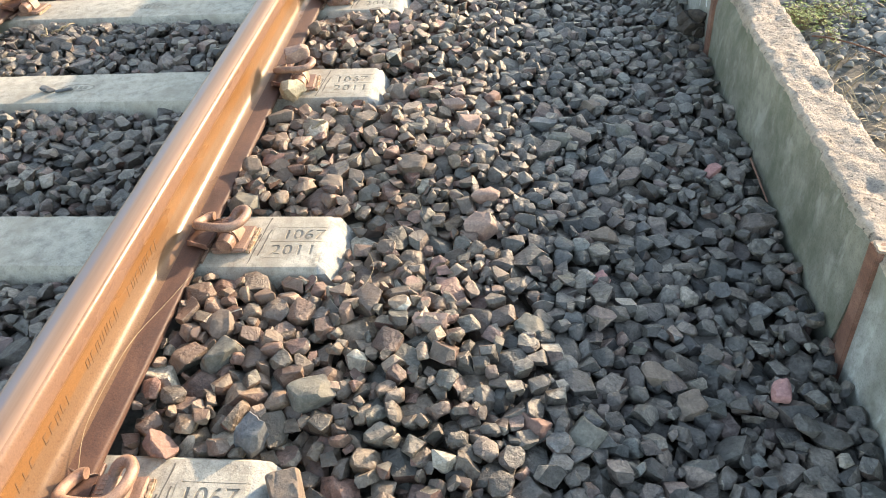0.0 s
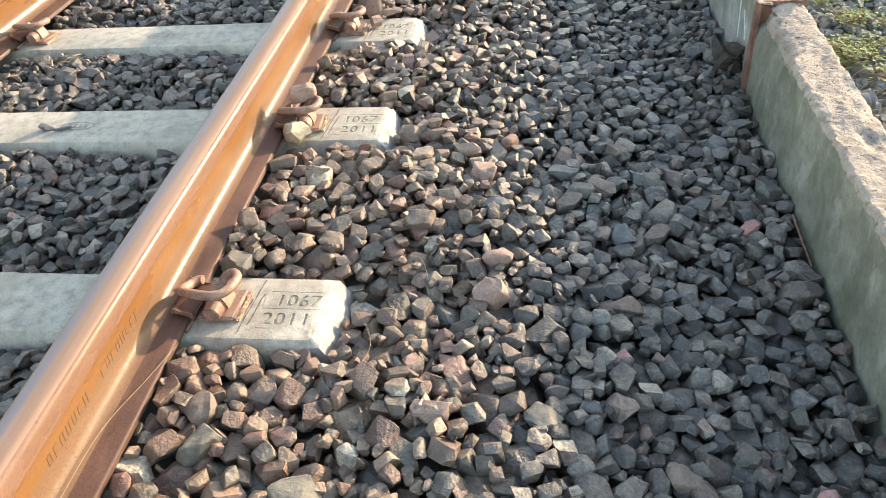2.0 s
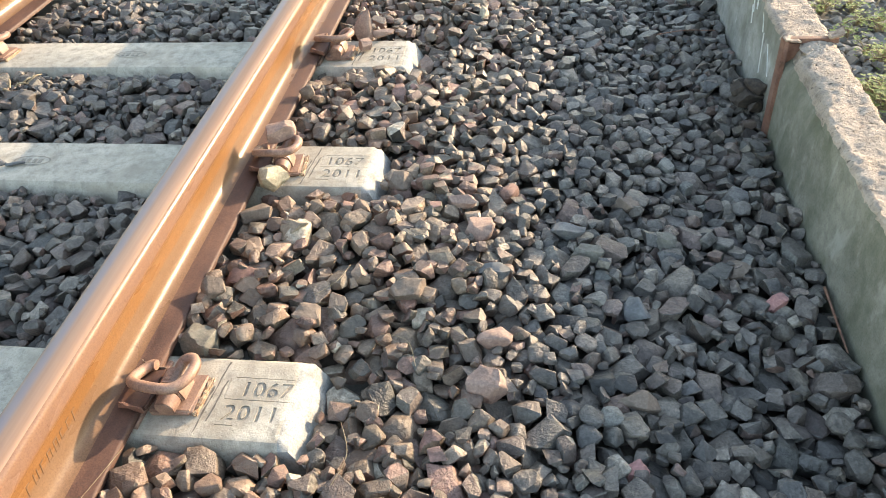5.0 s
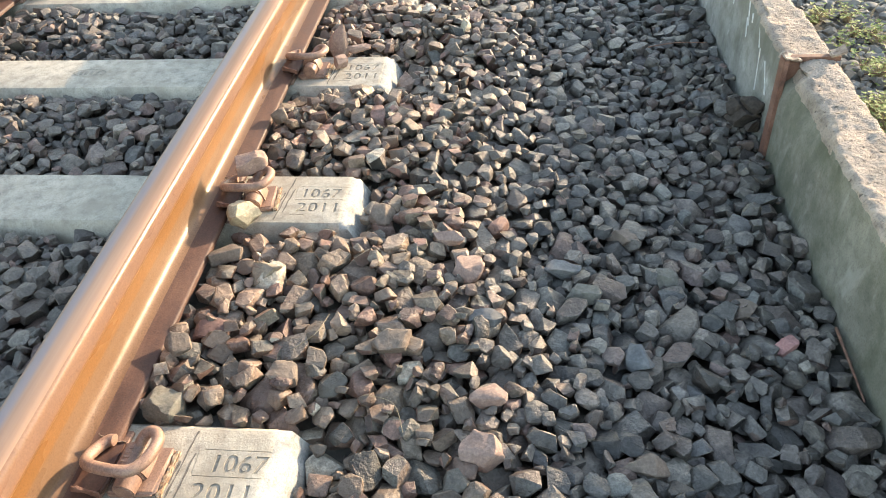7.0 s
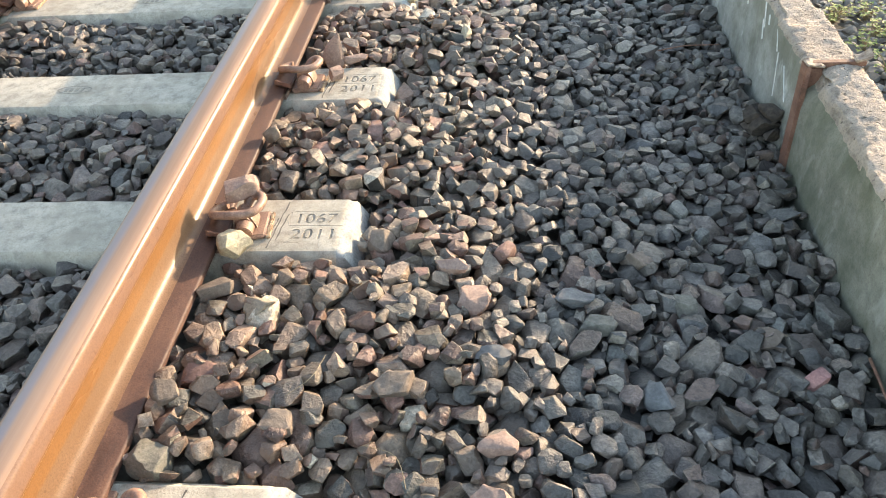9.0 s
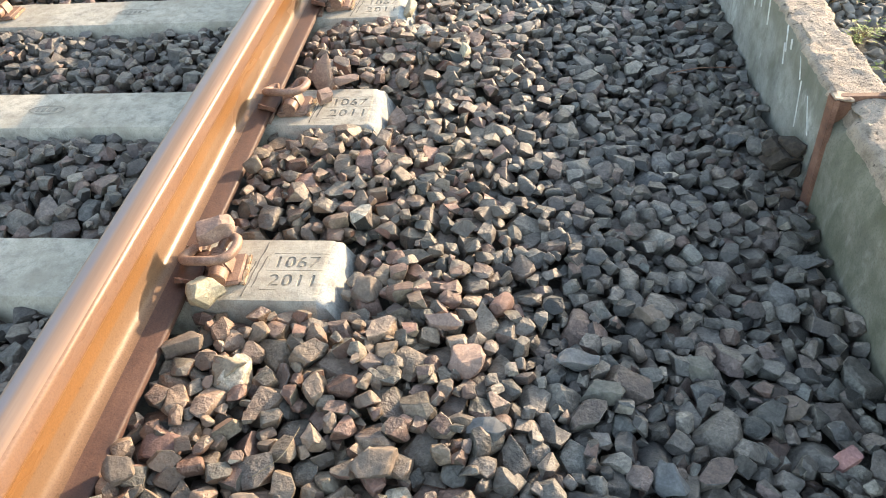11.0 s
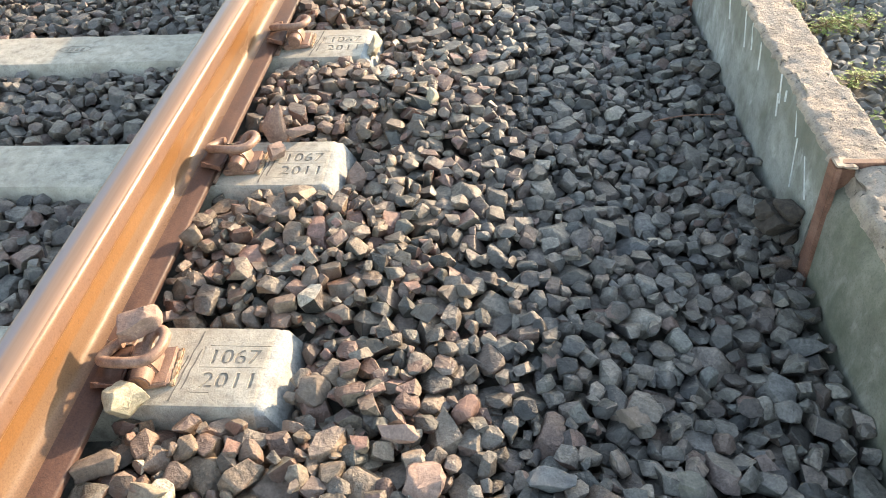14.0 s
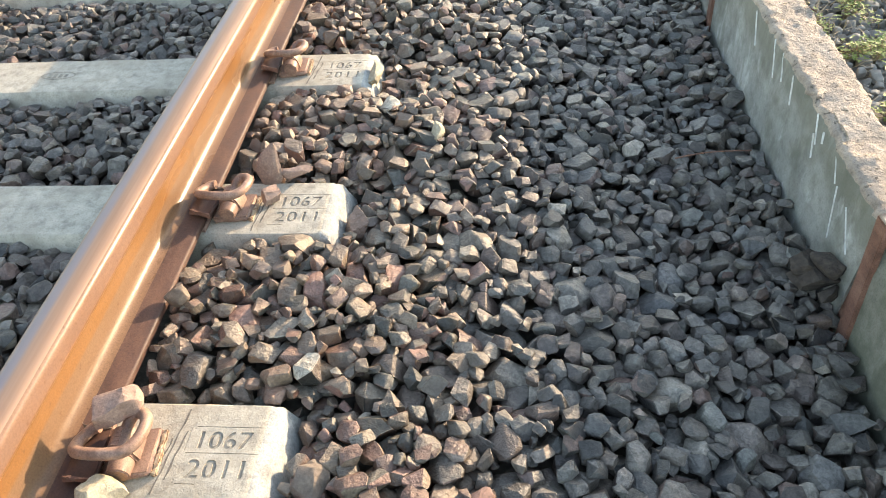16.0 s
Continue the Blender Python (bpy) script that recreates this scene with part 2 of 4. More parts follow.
def smooth(ob, angle=40):
    for p in ob.data.polygons:
        p.use_smooth = True
    ob.data.set_sharp_from_angle(angle=radians(angle))
    return ob


def box(x0, x1, y0, y1, z0, z1, bevel=0.0, seg=2):
    bm = bmesh.new()
    bmesh.ops.create_cube(bm, size=1, matrix=Matrix.LocRotScale(((x0 + x1) / 2, (y0 + y1) / 2, (z0 + z1) / 2), None, (x1 - x0, y1 - y0, z1 - z0)))
    if bevel:
        bmesh.ops.bevel(bm, geom=bm.edges[:], offset=bevel, segments=seg, affect="EDGES")
    return bm


def prism(outline, y0, y1, cuts=1):
    """An outline in x and z, drawn out along y."""
    bm = bmesh.new()
    rings = []
    for i in range(cuts + 1):
        y = y0 + (y1 - y0) * i / cuts
        rings.append([bm.verts.new((x, y, z)) for x, z in outline])
    n = len(outline)
    for a, b in zip(rings, rings[1:]):
        for i in range(n):
            bm.faces.new((a[i], b[i], b[(i + 1) % n], a[(i + 1) % n]))
    bm.faces.new(rings[0]), bm.faces.new(rings[-1][::-1])
    bmesh.ops.recalc_face_normals(bm, faces=bm.faces)
    return bm


def spline(points, steps=6):
    """A smooth line through the points."""
    p = [Vector(q) for q in points]
    out = []
    for i in range(len(p) - 1):
        a, b, c, d = p[max(i - 1, 0)], p[i], p[i + 1], p[min(i + 2, len(p) - 1)]
        for k in range(steps):
            t = k / steps
            out.append(0.5 * (2 * b + (c - a) * t + (2 * a - 5 * b + 4 * c - d) * t * t + (3 * b - a - 3 * c + d) * t ** 3))
    return out + [p[-1]]


def rod(points, radius, sides=10, taper=1.0, steps=6):
    bm = bmesh.new()
    line = spline(points, steps)
    rings, side = [], None
    for i, c in enumerate(line):
        along = (line[min(i + 1, len(line) - 1)] - line[max(i - 1, 0)]).normalized()
        side = along.orthogonal() if side is None else (side - along * side.dot(along))
        side.normalize()
        up = along.cross(side)
        r = radius * (1 + (taper - 1) * i / (len(line) - 1))
        rings.append([bm.verts.new(c + (side * math.cos(k * math.tau / sides) + up * math.sin(k * math.tau / sides)) * r) for k in range(sides)])
    for a, b in zip(rings, rings[1:]):
        for k in range(sides):
            bm.faces.new((a[k], a[(k + 1) % sides], b[(k + 1) % sides], b[k]))
    bm.faces.new(rings[0][::-1]), bm.faces.new(rings[-1])
    return bm


def thing(name, x, y, z, label, category, group=""):
    e = new(name)
    e.location = (x, y, z)
    return tagged(e, label, category, group)


def text_mesh(words, size, depth):
    cu = bpy.data.curves.new("lettering", "FONT")
    cu.body, cu.size, cu.extrude, cu.space_character = words, size, depth, 1.18 if words == "2011" else 1.09
    ob = new("lettering", cu)
    bpy.context.view_layer.update()
    me = bpy.data.meshes.new_from_object(ob.evaluated_get(bpy.context.evaluated_depsgraph_get()))
    bpy.data.objects.remove(ob)
    return me


# ---- the plan: x across the track from the near rail's middle, y along it, z up from the sleepers' tops ----
SLEEPER_Y = [-3.05, -2.45, -1.85, -1.245, -0.642, -0.037, 0.640, 1.217, 1.792, 2.39, 2.99, 3.59, 4.19, 4.79, 5.39, 5.99]
HALF = 0.088
WALL_X, WALL_BACK, WALL_TOP_Z = 1.327, 1.445, 0.133
JOINTS = [-3.85, -2.635, -1.42, -0.205, 1.015, 2.235, 3.455, 4.675, 5.895]
BED = [(-2.6, -0.26), (-1.75, -0.16), (-1.45, -0.02), (-1.25, 0.0), (-1.05, -0.005), (-0.8, -0.012), (-0.3, -0.018), (-0.08, -0.014), (0.08, 0.0), (0.22, 0.002),
       (0.42, -0.004), (0.6, -0.018), (0.8, -0.05), (1.0, -0.083), (1.15, -0.108), (1.327, -0.105)]


def bed_height(x):
    return np.interp(x, [p[0] for p in BED], [p[1] for p in BED])


# ground sheet: subgrade under the ballast, verge behind the wall, out to the horizon
def ground():
    xs = [-400, -60, -12, -4, -2.6, -1.75, -1.45, -1.0, -0.3, 0.1, 0.42, 0.8, 1.15, 1.38, 1.40, 1.6, 2.2, 4, 12, 60, 400]
    ys = [-400, -60, -10, -2] + [-1.4 + 0.2 * i for i in range(24)] + [4, 6, 12, 60, 400]
    bm = bmesh.new()
    rows = []
    for y in ys:
        row = []
        for x in xs:
            z = float(bed_height(x)) - (0.075 if -1.1 < y < 2.9 else 0.03) if x < 1.39 else -0.055 + 0.012 * noise.noise((x * 3, y * 3, 0)) * (x < 10)
            row.append(bm.verts.new((x, y, z if x > -2.7 else -0.33)))
        rows.append(row)
    for a, b in zip(rows, rows[1:]):
        for i in range(len(xs) - 1):
            bm.faces.new((a[i], a[i + 1], b[i + 1], b[i]))
    return tagged(link("ground", bm, SOIL), "dark gravelly soil under and beside the track", "ground", kind="structure")


ground()


# rails
def rail(name, x, mirror):
    right = [(0.0700, 0.0100), (0.0700, 0.0190), (0.0685, 0.0215), (0.0655, 0.0228), (0.0420, 0.0300), (0.0330, 0.0328), (0.0270, 0.0352), (0.0225, 0.0380), (0.0185, 0.0415), (0.0152, 0.0460), (0.0125, 0.0515),
             (0.0104, 0.0580), (0.0091, 0.0650), (0.0085, 0.0720), (0.0085, 0.1130), (0.0100, 0.1200), (0.0130, 0.1255), (0.0180, 0.1295), (0.0328, 0.1352), (0.0342, 0.1372), (0.0346, 0.1402), (0.0342, 0.1580),
             (0.0337, 0.1625), (0.0324, 0.1665), (0.0304, 0.1700), (0.0274, 0.1730), (0.0237, 0.1752), (0.0188, 0.1767), (0.0140, 0.1776), (0.0080, 0.1782), (0.0000, 0.1784)]
    outline = right + [(-a, b) for a, b in right[-2::-1]]
    base = thing(name, x, 0, 0, "rust-brown steel rail with a worn shiny top, on concrete sleepers", "rail", "rails of the track")
    bm = prism(outline, -14, 24)
    for f in bm.faces:
        c = f.calc_center_median()
        f.material_index = 1 if f.normal.z > 0.8 and c.z > 0.15 else 2 if c.z < 0.0335 else 0
    return smooth(part("rail_body", bm, (RUST_RAIL, STEEL, RUST_FOOT), base), 50)


near_rail = rail("rail", 0.0, 1)
far_rail = rail("rail", -GAUGE, -1)
# cast marks on the web, too worn to read
rng = random.Random(5)
for y0, count in ((-0.665, 3), (-0.587, 5), (-0.444, 7), (-0.274, 8)):
    for k in range(count):
        y = y0 + 0.0185 * k
        low, high = 0.070 + rng.random() * 0.004, 0.089 + rng.random() * 0.003
        strokes = [(y, y + 0.0026, low, high)] + [(y + 0.002, y + 0.009, z, z + 0.002) for z in (low, high - 0.002) if rng.random() < 0.55] + ([(y + 0.009, y + 0.0114, low, high)] if rng.random() < 0.5 else [])
        for a, b, z0, z1 in strokes:
            bm = box(0.0083, 0.0092, a, b, z0, z1, 0.0003, 1)
            for v in bm.verts:
                v.co.y += (v.co.z - 0.08) * 0.25
            part("raised_mark", bm, RUST_MARK, near_rail, "worn raised bar on the web")


# sleepers
def sleeper_mesh(seed):
    """A prestressed concrete sleeper with sloping sides and rounded, slightly chipped edges."""
    r = random.Random(seed)
    bm = bmesh.new()
    L = 0.897
    ring = [(0.118, -0.20), (0.106, -0.065), (HALF + 0.004, -0.012), (HALF - 0.006, -0.001), (HALF - 0.016, 0.0)]
    outline = ring + [(-a, b) for a, b in ring[::-1]]
    mids = [-0.60 + 1.20 * i / 24 for i in range(25)]
    xs = [-L - 0.040, -L - 0.028, -L - 0.005, -L + 0.012] + [-L + 0.022] + mids + [L - 0.022] + [L - 0.012, L + 0.005, L + 0.028, L + 0.040]
    ends = {0: -0.20, 1: -0.06, 2: -0.012, 3: -0.001}
    rings = []
    for i, x in enumerate(xs):
        j = min(i, len(xs) - 1 - i)
        lid = ends.get(j, 1.0)
        inset = {0: 0.0, 1: 0.0, 2: 0.003, 3: 0.001}.get(j, 0.0)
        loop = []
        for a, b in outline:
            rough = noise.noise((x * 26, a * 26, b * 26 + seed * 7.7)) * 0.0028
            s = 1 if a > 0 else -1
            loop.append(bm.verts.new((x + rough * (j < 4), a - s * (inset * (j < 4) - rough), min(b, lid) + rough * 0.5 * (abs(a) > HALF - 0.01))))
        rings.append(loop)
    n = len(outline)
    for a, b in zip(rings, rings[1:]):
        for k in range(n):
            f = bm.faces.new((a[k], a[(k + 1) % n], b[(k + 1) % n], b[k]))
            f.material_index = int(max(abs(v.co.x) for v in f.verts) > L + 0.002)
    bm.faces.new(rings[0]), bm.faces.new(rings[-1][::-1])
    bmesh.ops.recalc_face_normals(bm, faces=bm.faces)
    if bm.calc_volume(signed=True) < 0:
        bmesh.ops.reverse_faces(bm, faces=bm.faces[:])
    return bm


def digits_of(words):
    """The thin digits of a text, each a mesh of its own."""
    bm = bmesh.new()
    bm.from_mesh(text_mesh(words, 0.043, 0.0003))
    bmesh.ops.remove_doubles(bm, verts=bm.verts[:], dist=1e-6)
    left, out = set(bm.verts), []
    while left:
        grown, edge = set(), [min(left, key=lambda v: v.co.x)]
        while edge:
            v = edge.pop()
            if v not in grown:
                grown.add(v)
                edge += [e.other_vert(v) for e in v.link_edges]
        left -= grown
        index = {v: k for k, v in enumerate(grown)}
        me = bpy.data.meshes.new("digit")
        me.from_pydata([v.co[:] for v in grown], [], [[index[v] for v in f.verts] for f in bm.faces if f.verts[0] in grown])
        me.materials.append(LETTER)
        out.append(me)
    bm.free()
    return out


YEAR, NUMBER = digits_of("2011"), digits_of("1067")
GROOVES = [text_mesh(words, 0.0435, 0.0022) for words in ("1067", "2011")]


def volume(me):
    bm = bmesh.new()
    bm.from_mesh(me)
    v, shut = bm.calc_volume(signed=True), all(e.is_manifold for e in bm.edges)
    bm.free()
    return v, shut


def engrave(body, spots, lines):
    """Sink the lettering and the ruled lines into the sleeper's top, in three passes of one cutter each."""
    for shift, depth in ((-0.0010, 0.0), (0.0010, -0.0002), (None, 0.0)):
        for nudge in (0.0, 0.00031, -0.00037, 0.00073, -0.00081):
            if shift is None:
                pieces = [box(x0 + nudge, x1 + nudge, y0 + nudge, y1 + nudge, -0.0012, 0.004) for x0, x1, y0, y1 in lines]
            else:
                pieces = []
                for me, m in spots:
                    bm = bmesh.new()
                    bm.from_mesh(me)
                    bmesh.ops.remove_doubles(bm, verts=bm.verts[:], dist=1e-6)
                    bmesh.ops.transform(bm, matrix=Matrix.Translation((shift + nudge, nudge, depth)) @ m, verts=bm.verts[:])
                    pieces.append(bm)
            whole = bmesh.new()
            for bm in pieces:
                tmp = bpy.data.meshes.new("groove")
                bm.to_mesh(tmp)
                bm.free()
                whole.from_mesh(tmp)
                bpy.data.meshes.remove(tmp)
            cutter = link("groove", whole, body.data.materials[0], body.parent)
            cut = body.modifiers.new("cut", "BOOLEAN")
            cut.operation, cut.solver, cut.object = "DIFFERENCE", "EXACT", cutter
            bpy.context.view_layer.update()
            done = bpy.data.meshes.new_from_object(body.evaluated_get(bpy.context.evaluated_depsgraph_get()))
            body.modifiers.clear()
            bpy.data.objects.remove(cutter)
            (before, _), (after, shut) = volume(body.data), volume(done)
            if (shut or shift is None) and 1e-9 < before - after < 2e-5 and len(done.polygons) > len(body.data.polygons):
                body.data = done
                break


def sleeper(y, seed):
    base = thing("sleeper", -GAUGE / 2, y, 0, "grey concrete sleeper bedded in dark ballast, cast with 1067 and 2011", "sleeper", "sleepers of the track")
    body = part("sleeper_body", sleeper_mesh({0: 1, 5: 12, 9: 8, 10: 7, 11: 12, 14: 13, 15: 13}.get(seed, seed)), (SLEEPER, SLEEPER_END), base)
    spots, lines = [], []
    for side in (1, -1):
        for name, me, cutter, dy in (("number", NUMBER, GROOVES[0], 0.004), ("year", YEAR, GROOVES[1], -0.045)):
            m = pose(side * 0.829 - (0.053 if name == "number" else 0.051) + ((0.013 if name == "number" else -0.004) if seed == 5 else 0.0), dy, 0)
            spots.append((cutter, m))
            # thin dark digits on the groove floors deepen the shade there
            for digit in me:
                ob = new("digit", digit)
                ob.parent = body
                ob.matrix_basis = m @ pose(0, 0, -0.0018)
                tagged(ob, "cast lettering with shade-dark strokes")
        c = side * 0.829
        lines += [(c - 0.056, c + 0.060, 0.0415, 0.0428), (c - 0.062, c + 0.058, -0.0045, -0.0032), (c - 0.0645, c - 0.0632, -0.001, 0.038), (c + 0.064, c + 0.0652, 0.001, 0.037), (c - 0.062, c - 0.030, -0.056, -0.0548)]
        rc = random.Random(seed * 2 + side)
        # cracks drawn as thin dark strips of uneven width
        for shift, y0, y1 in ((0.0, -0.074, 0.074), (0.012, -0.050, 0.034), (-0.006, -0.020, 0.020)):
            bm, last, count = bmesh.new(), None, 16
            for k in range(count + 1):
                yy = y0 + (y1 - y0) * k / count
                a = side * (0.736 + shift) + 0.016 * (yy + 0.07) / 0.14 + 0.0028 * noise.noise((yy * 45, seed * 3.3 + shift * 90, side))
                w = max(0.0003, 0.0013 + 0.0014 * noise.noise((yy * 60, seed * 5.1, shift * 200 + side)))
                pair = (bm.verts.new((a - w, yy, 0.0004)), bm.verts.new((a + w, yy, 0.0004)), bm.verts.new((a + w, yy, -0.002)), bm.verts.new((a - w, yy, -0.002)))
                if last:
                    for q in range(4):
                        bm.faces.new((last[q], last[(q + 1) % 4], pair[(q + 1) % 4], pair[q]))
                last = pair
            part("crack", bm, CRACK, body)
    engrave(body, spots, lines)
    smooth(body, 35)
    # oval stamp in the middle of the top
    bm = bmesh.new()
    ringo, ringi = [], []
    for k in range(28):
        c, s = math.cos(k * math.tau / 28), math.sin(k * math.tau / 28)
        ringo.append(bm.verts.new((0.052 * c, 0.021 * s, 0.0011)))
        ringi.append(bm.verts.new((0.047 * c, 0.017 * s, 0.0011)))
    for k in range(28):
        bm.faces.new((ringo[k], ringo[(k + 1) % 28], ringi[(k + 1) % 28], ringi[k]))
    part("oval_stamp", bm, LETTER, body)
    for k in range(4):
        part("stamp_mark", box(-0.03 + 0.016 * k, -0.021 + 0.016 * k, -0.008, 0.008, -0.001, 0.001), LETTER, body)
    return base


for i, y in enumerate(SLEEPER_Y):
    sleeper(y, i)


# sprung clips that hold the rails
def clip():
    base = thing("rail_clip", 0, 0, 0, "rusty sprung steel clip gripping the rail foot", "rail clip", "rail clips")
    path = [(0.078, 0.030, 0.048), (0.069, 0.028, 0.048), (0.060, 0.014, 0.050), (0.057, -0.006, 0.057), (0.064, -0.020, 0.063), (0.085, -0.027, 0.067), (0.116, -0.030, 0.068), (0.139, -0.027, 0.068),
            (0.153, -0.012, 0.067), (0.158, 0.010, 0.065), (0.155, 0.030, 0.061), (0.143, 0.044, 0.058), (0.128, 0.044, 0.053), (0.120, 0.032, 0.045), (0.118, 0.008, 0.034), (0.118, -0.036, 0.030)]
    smooth(part("spring_rod", rod(path, 0.0094, 12, 1.0, 5), RUST_CLIP, base), 60)
    bm = prism([(0.094, 0.010), (0.095, 0.036), (0.099, 0.046), (0.108, 0.051), (0.121, 0.051), (0.131, 0.044), (0.137, 0.030), (0.140, 0.010)], -0.014, 0.030, 2)
    bmesh.ops.bevel(bm, geom=bm.edges[:], offset=0.0035, segments=2, affect="EDGES")
    shoulder = smooth(part("shoulder", bm, RUST_CLIP, base), 40)
    bm = bmesh.new()
    bmesh.ops.create_cone(bm, cap_ends=True, segments=20, radius1=0.019, radius2=0.017, depth=0.026, matrix=pose(0.119, -0.030, 0.026, 90, 0, 0))
    bmesh.ops.bevel(bm, geom=[e for e in bm.edges if len(e.link_faces) == 2 and e.calc_face_angle() > 1], offset=0.002, segments=2, affect="EDGES")
    smooth(part("socket", bm, RUST_CLIP, shoulder), 40)
    bm = box(0.084, 0.158, -0.038, 0.044, 0.0, 0.016, 0.004, 3)
    for v in bm.verts:
        v.co.y += (v.co.x - 0.12) * 0.12
        v.co.z -= max(v.co.x - 0.13, 0) * 0.18 * (v.co.z > 0.008)
        v.co += Vector(noise.noise_vector(v.co * 70)) * 0.0012
    plate = smooth(part("base_plate", bm, RUST_CLIP, base), 40)
    bm = box(0.158, 0.167, -0.034, 0.046, -0.001, 0.0075, 0.002, 2)
    bmesh.ops.subdivide_edges(bm, edges=[e for e in bm.edges if e.calc_length() > 0.02], cuts=14)
    for v in bm.verts:
        v.co += Vector(noise.noise_vector(v.co * 140)) * 0.0026
    part("mortar_bead", bm, MORTAR, plate, "crumbling rust-stained mortar bead")
    for k in range(4):
        part("cast_mark", box(0.107 + 0.001 * k, 0.118, -0.006 + 0.0075 * k, -0.0028 + 0.0075 * k, 0.0505, 0.0520), RUST_CLIP, shoulder)
    bm = box(0.046, 0.090, -0.050, 0.036, 0.027, 0.0375, 0.0025, 2)
    bmesh.ops.subdivide_edges(bm, edges=[e for e in bm.edges if e.calc_length() > 0.02], cuts=6, use_grid_fill=True)
    for v in bm.verts:
        v.co.z += (0.066 - v.co.x) * 0.22 + noise.noise((v.co.x * 60, v.co.y * 60, 3)) * 0.004
        v.co.y += noise.noise((v.co.x * 50, 7, 0)) * 0.006
        v.co += Vector(noise.noise_vector(v.co * 150)) * 0.0018
    insulator = smooth(part("insulator", bm, RUST_FOOT, base, "bent rusty insulator plate"), 40)
    for y0, y1, mat in ((0.0345, 0.0362, PALE_METAL), (-0.053, -0.0495, RUST_POST)):
        bm = box(0.047, 0.088, y0, y1, 0.033, 0.043, 0.0004, 1)
        bmesh.ops.subdivide_edges(bm, edges=[e for e in bm.edges if e.calc_length() > 0.02], cuts=8)
        for v in bm.verts:
            v.co.z += (0.066 - v.co.x) * 0.30
            v.co += Vector(noise.noise_vector(v.co * 120)) * 0.0030
        part("upturned_edge", bm, mat, insulator, "bent sheet edge")
    part("rail_pad", box(0.060, 0.076, -0.07, 0.07, 0.001, 0.0095, 0.001, 1), RUST_CLIP, base)
    return base


first = clip()
first.matrix_basis = pose(0, SLEEPER_Y[0] - 0.006, 0)
CLIP_TURN = [0, 0, 0, 0, 2, -3, 5, -2, 3, 0, 0, 0, 0, 0, 0, 0]
CLIP_SHIFT = [0, 0, 0, 0, 0, 0.006, -0.019, 0, 0, 0, 0, 0, 0, 0, 0, 0]
for i, y in enumerate(SLEEPER_Y):
    for x, turn in ((0.0, 0), (0.0, 180), (-GAUGE, 0), (-GAUGE, 180)):
        if i or x or turn:
            copy_thing(first, pose(x + (0.046 if turn and not x else 0.0), y + CLIP_SHIFT[i] - (0.008 if not turn else -0.008), 0, 0, 0, turn + CLIP_TURN[i]))


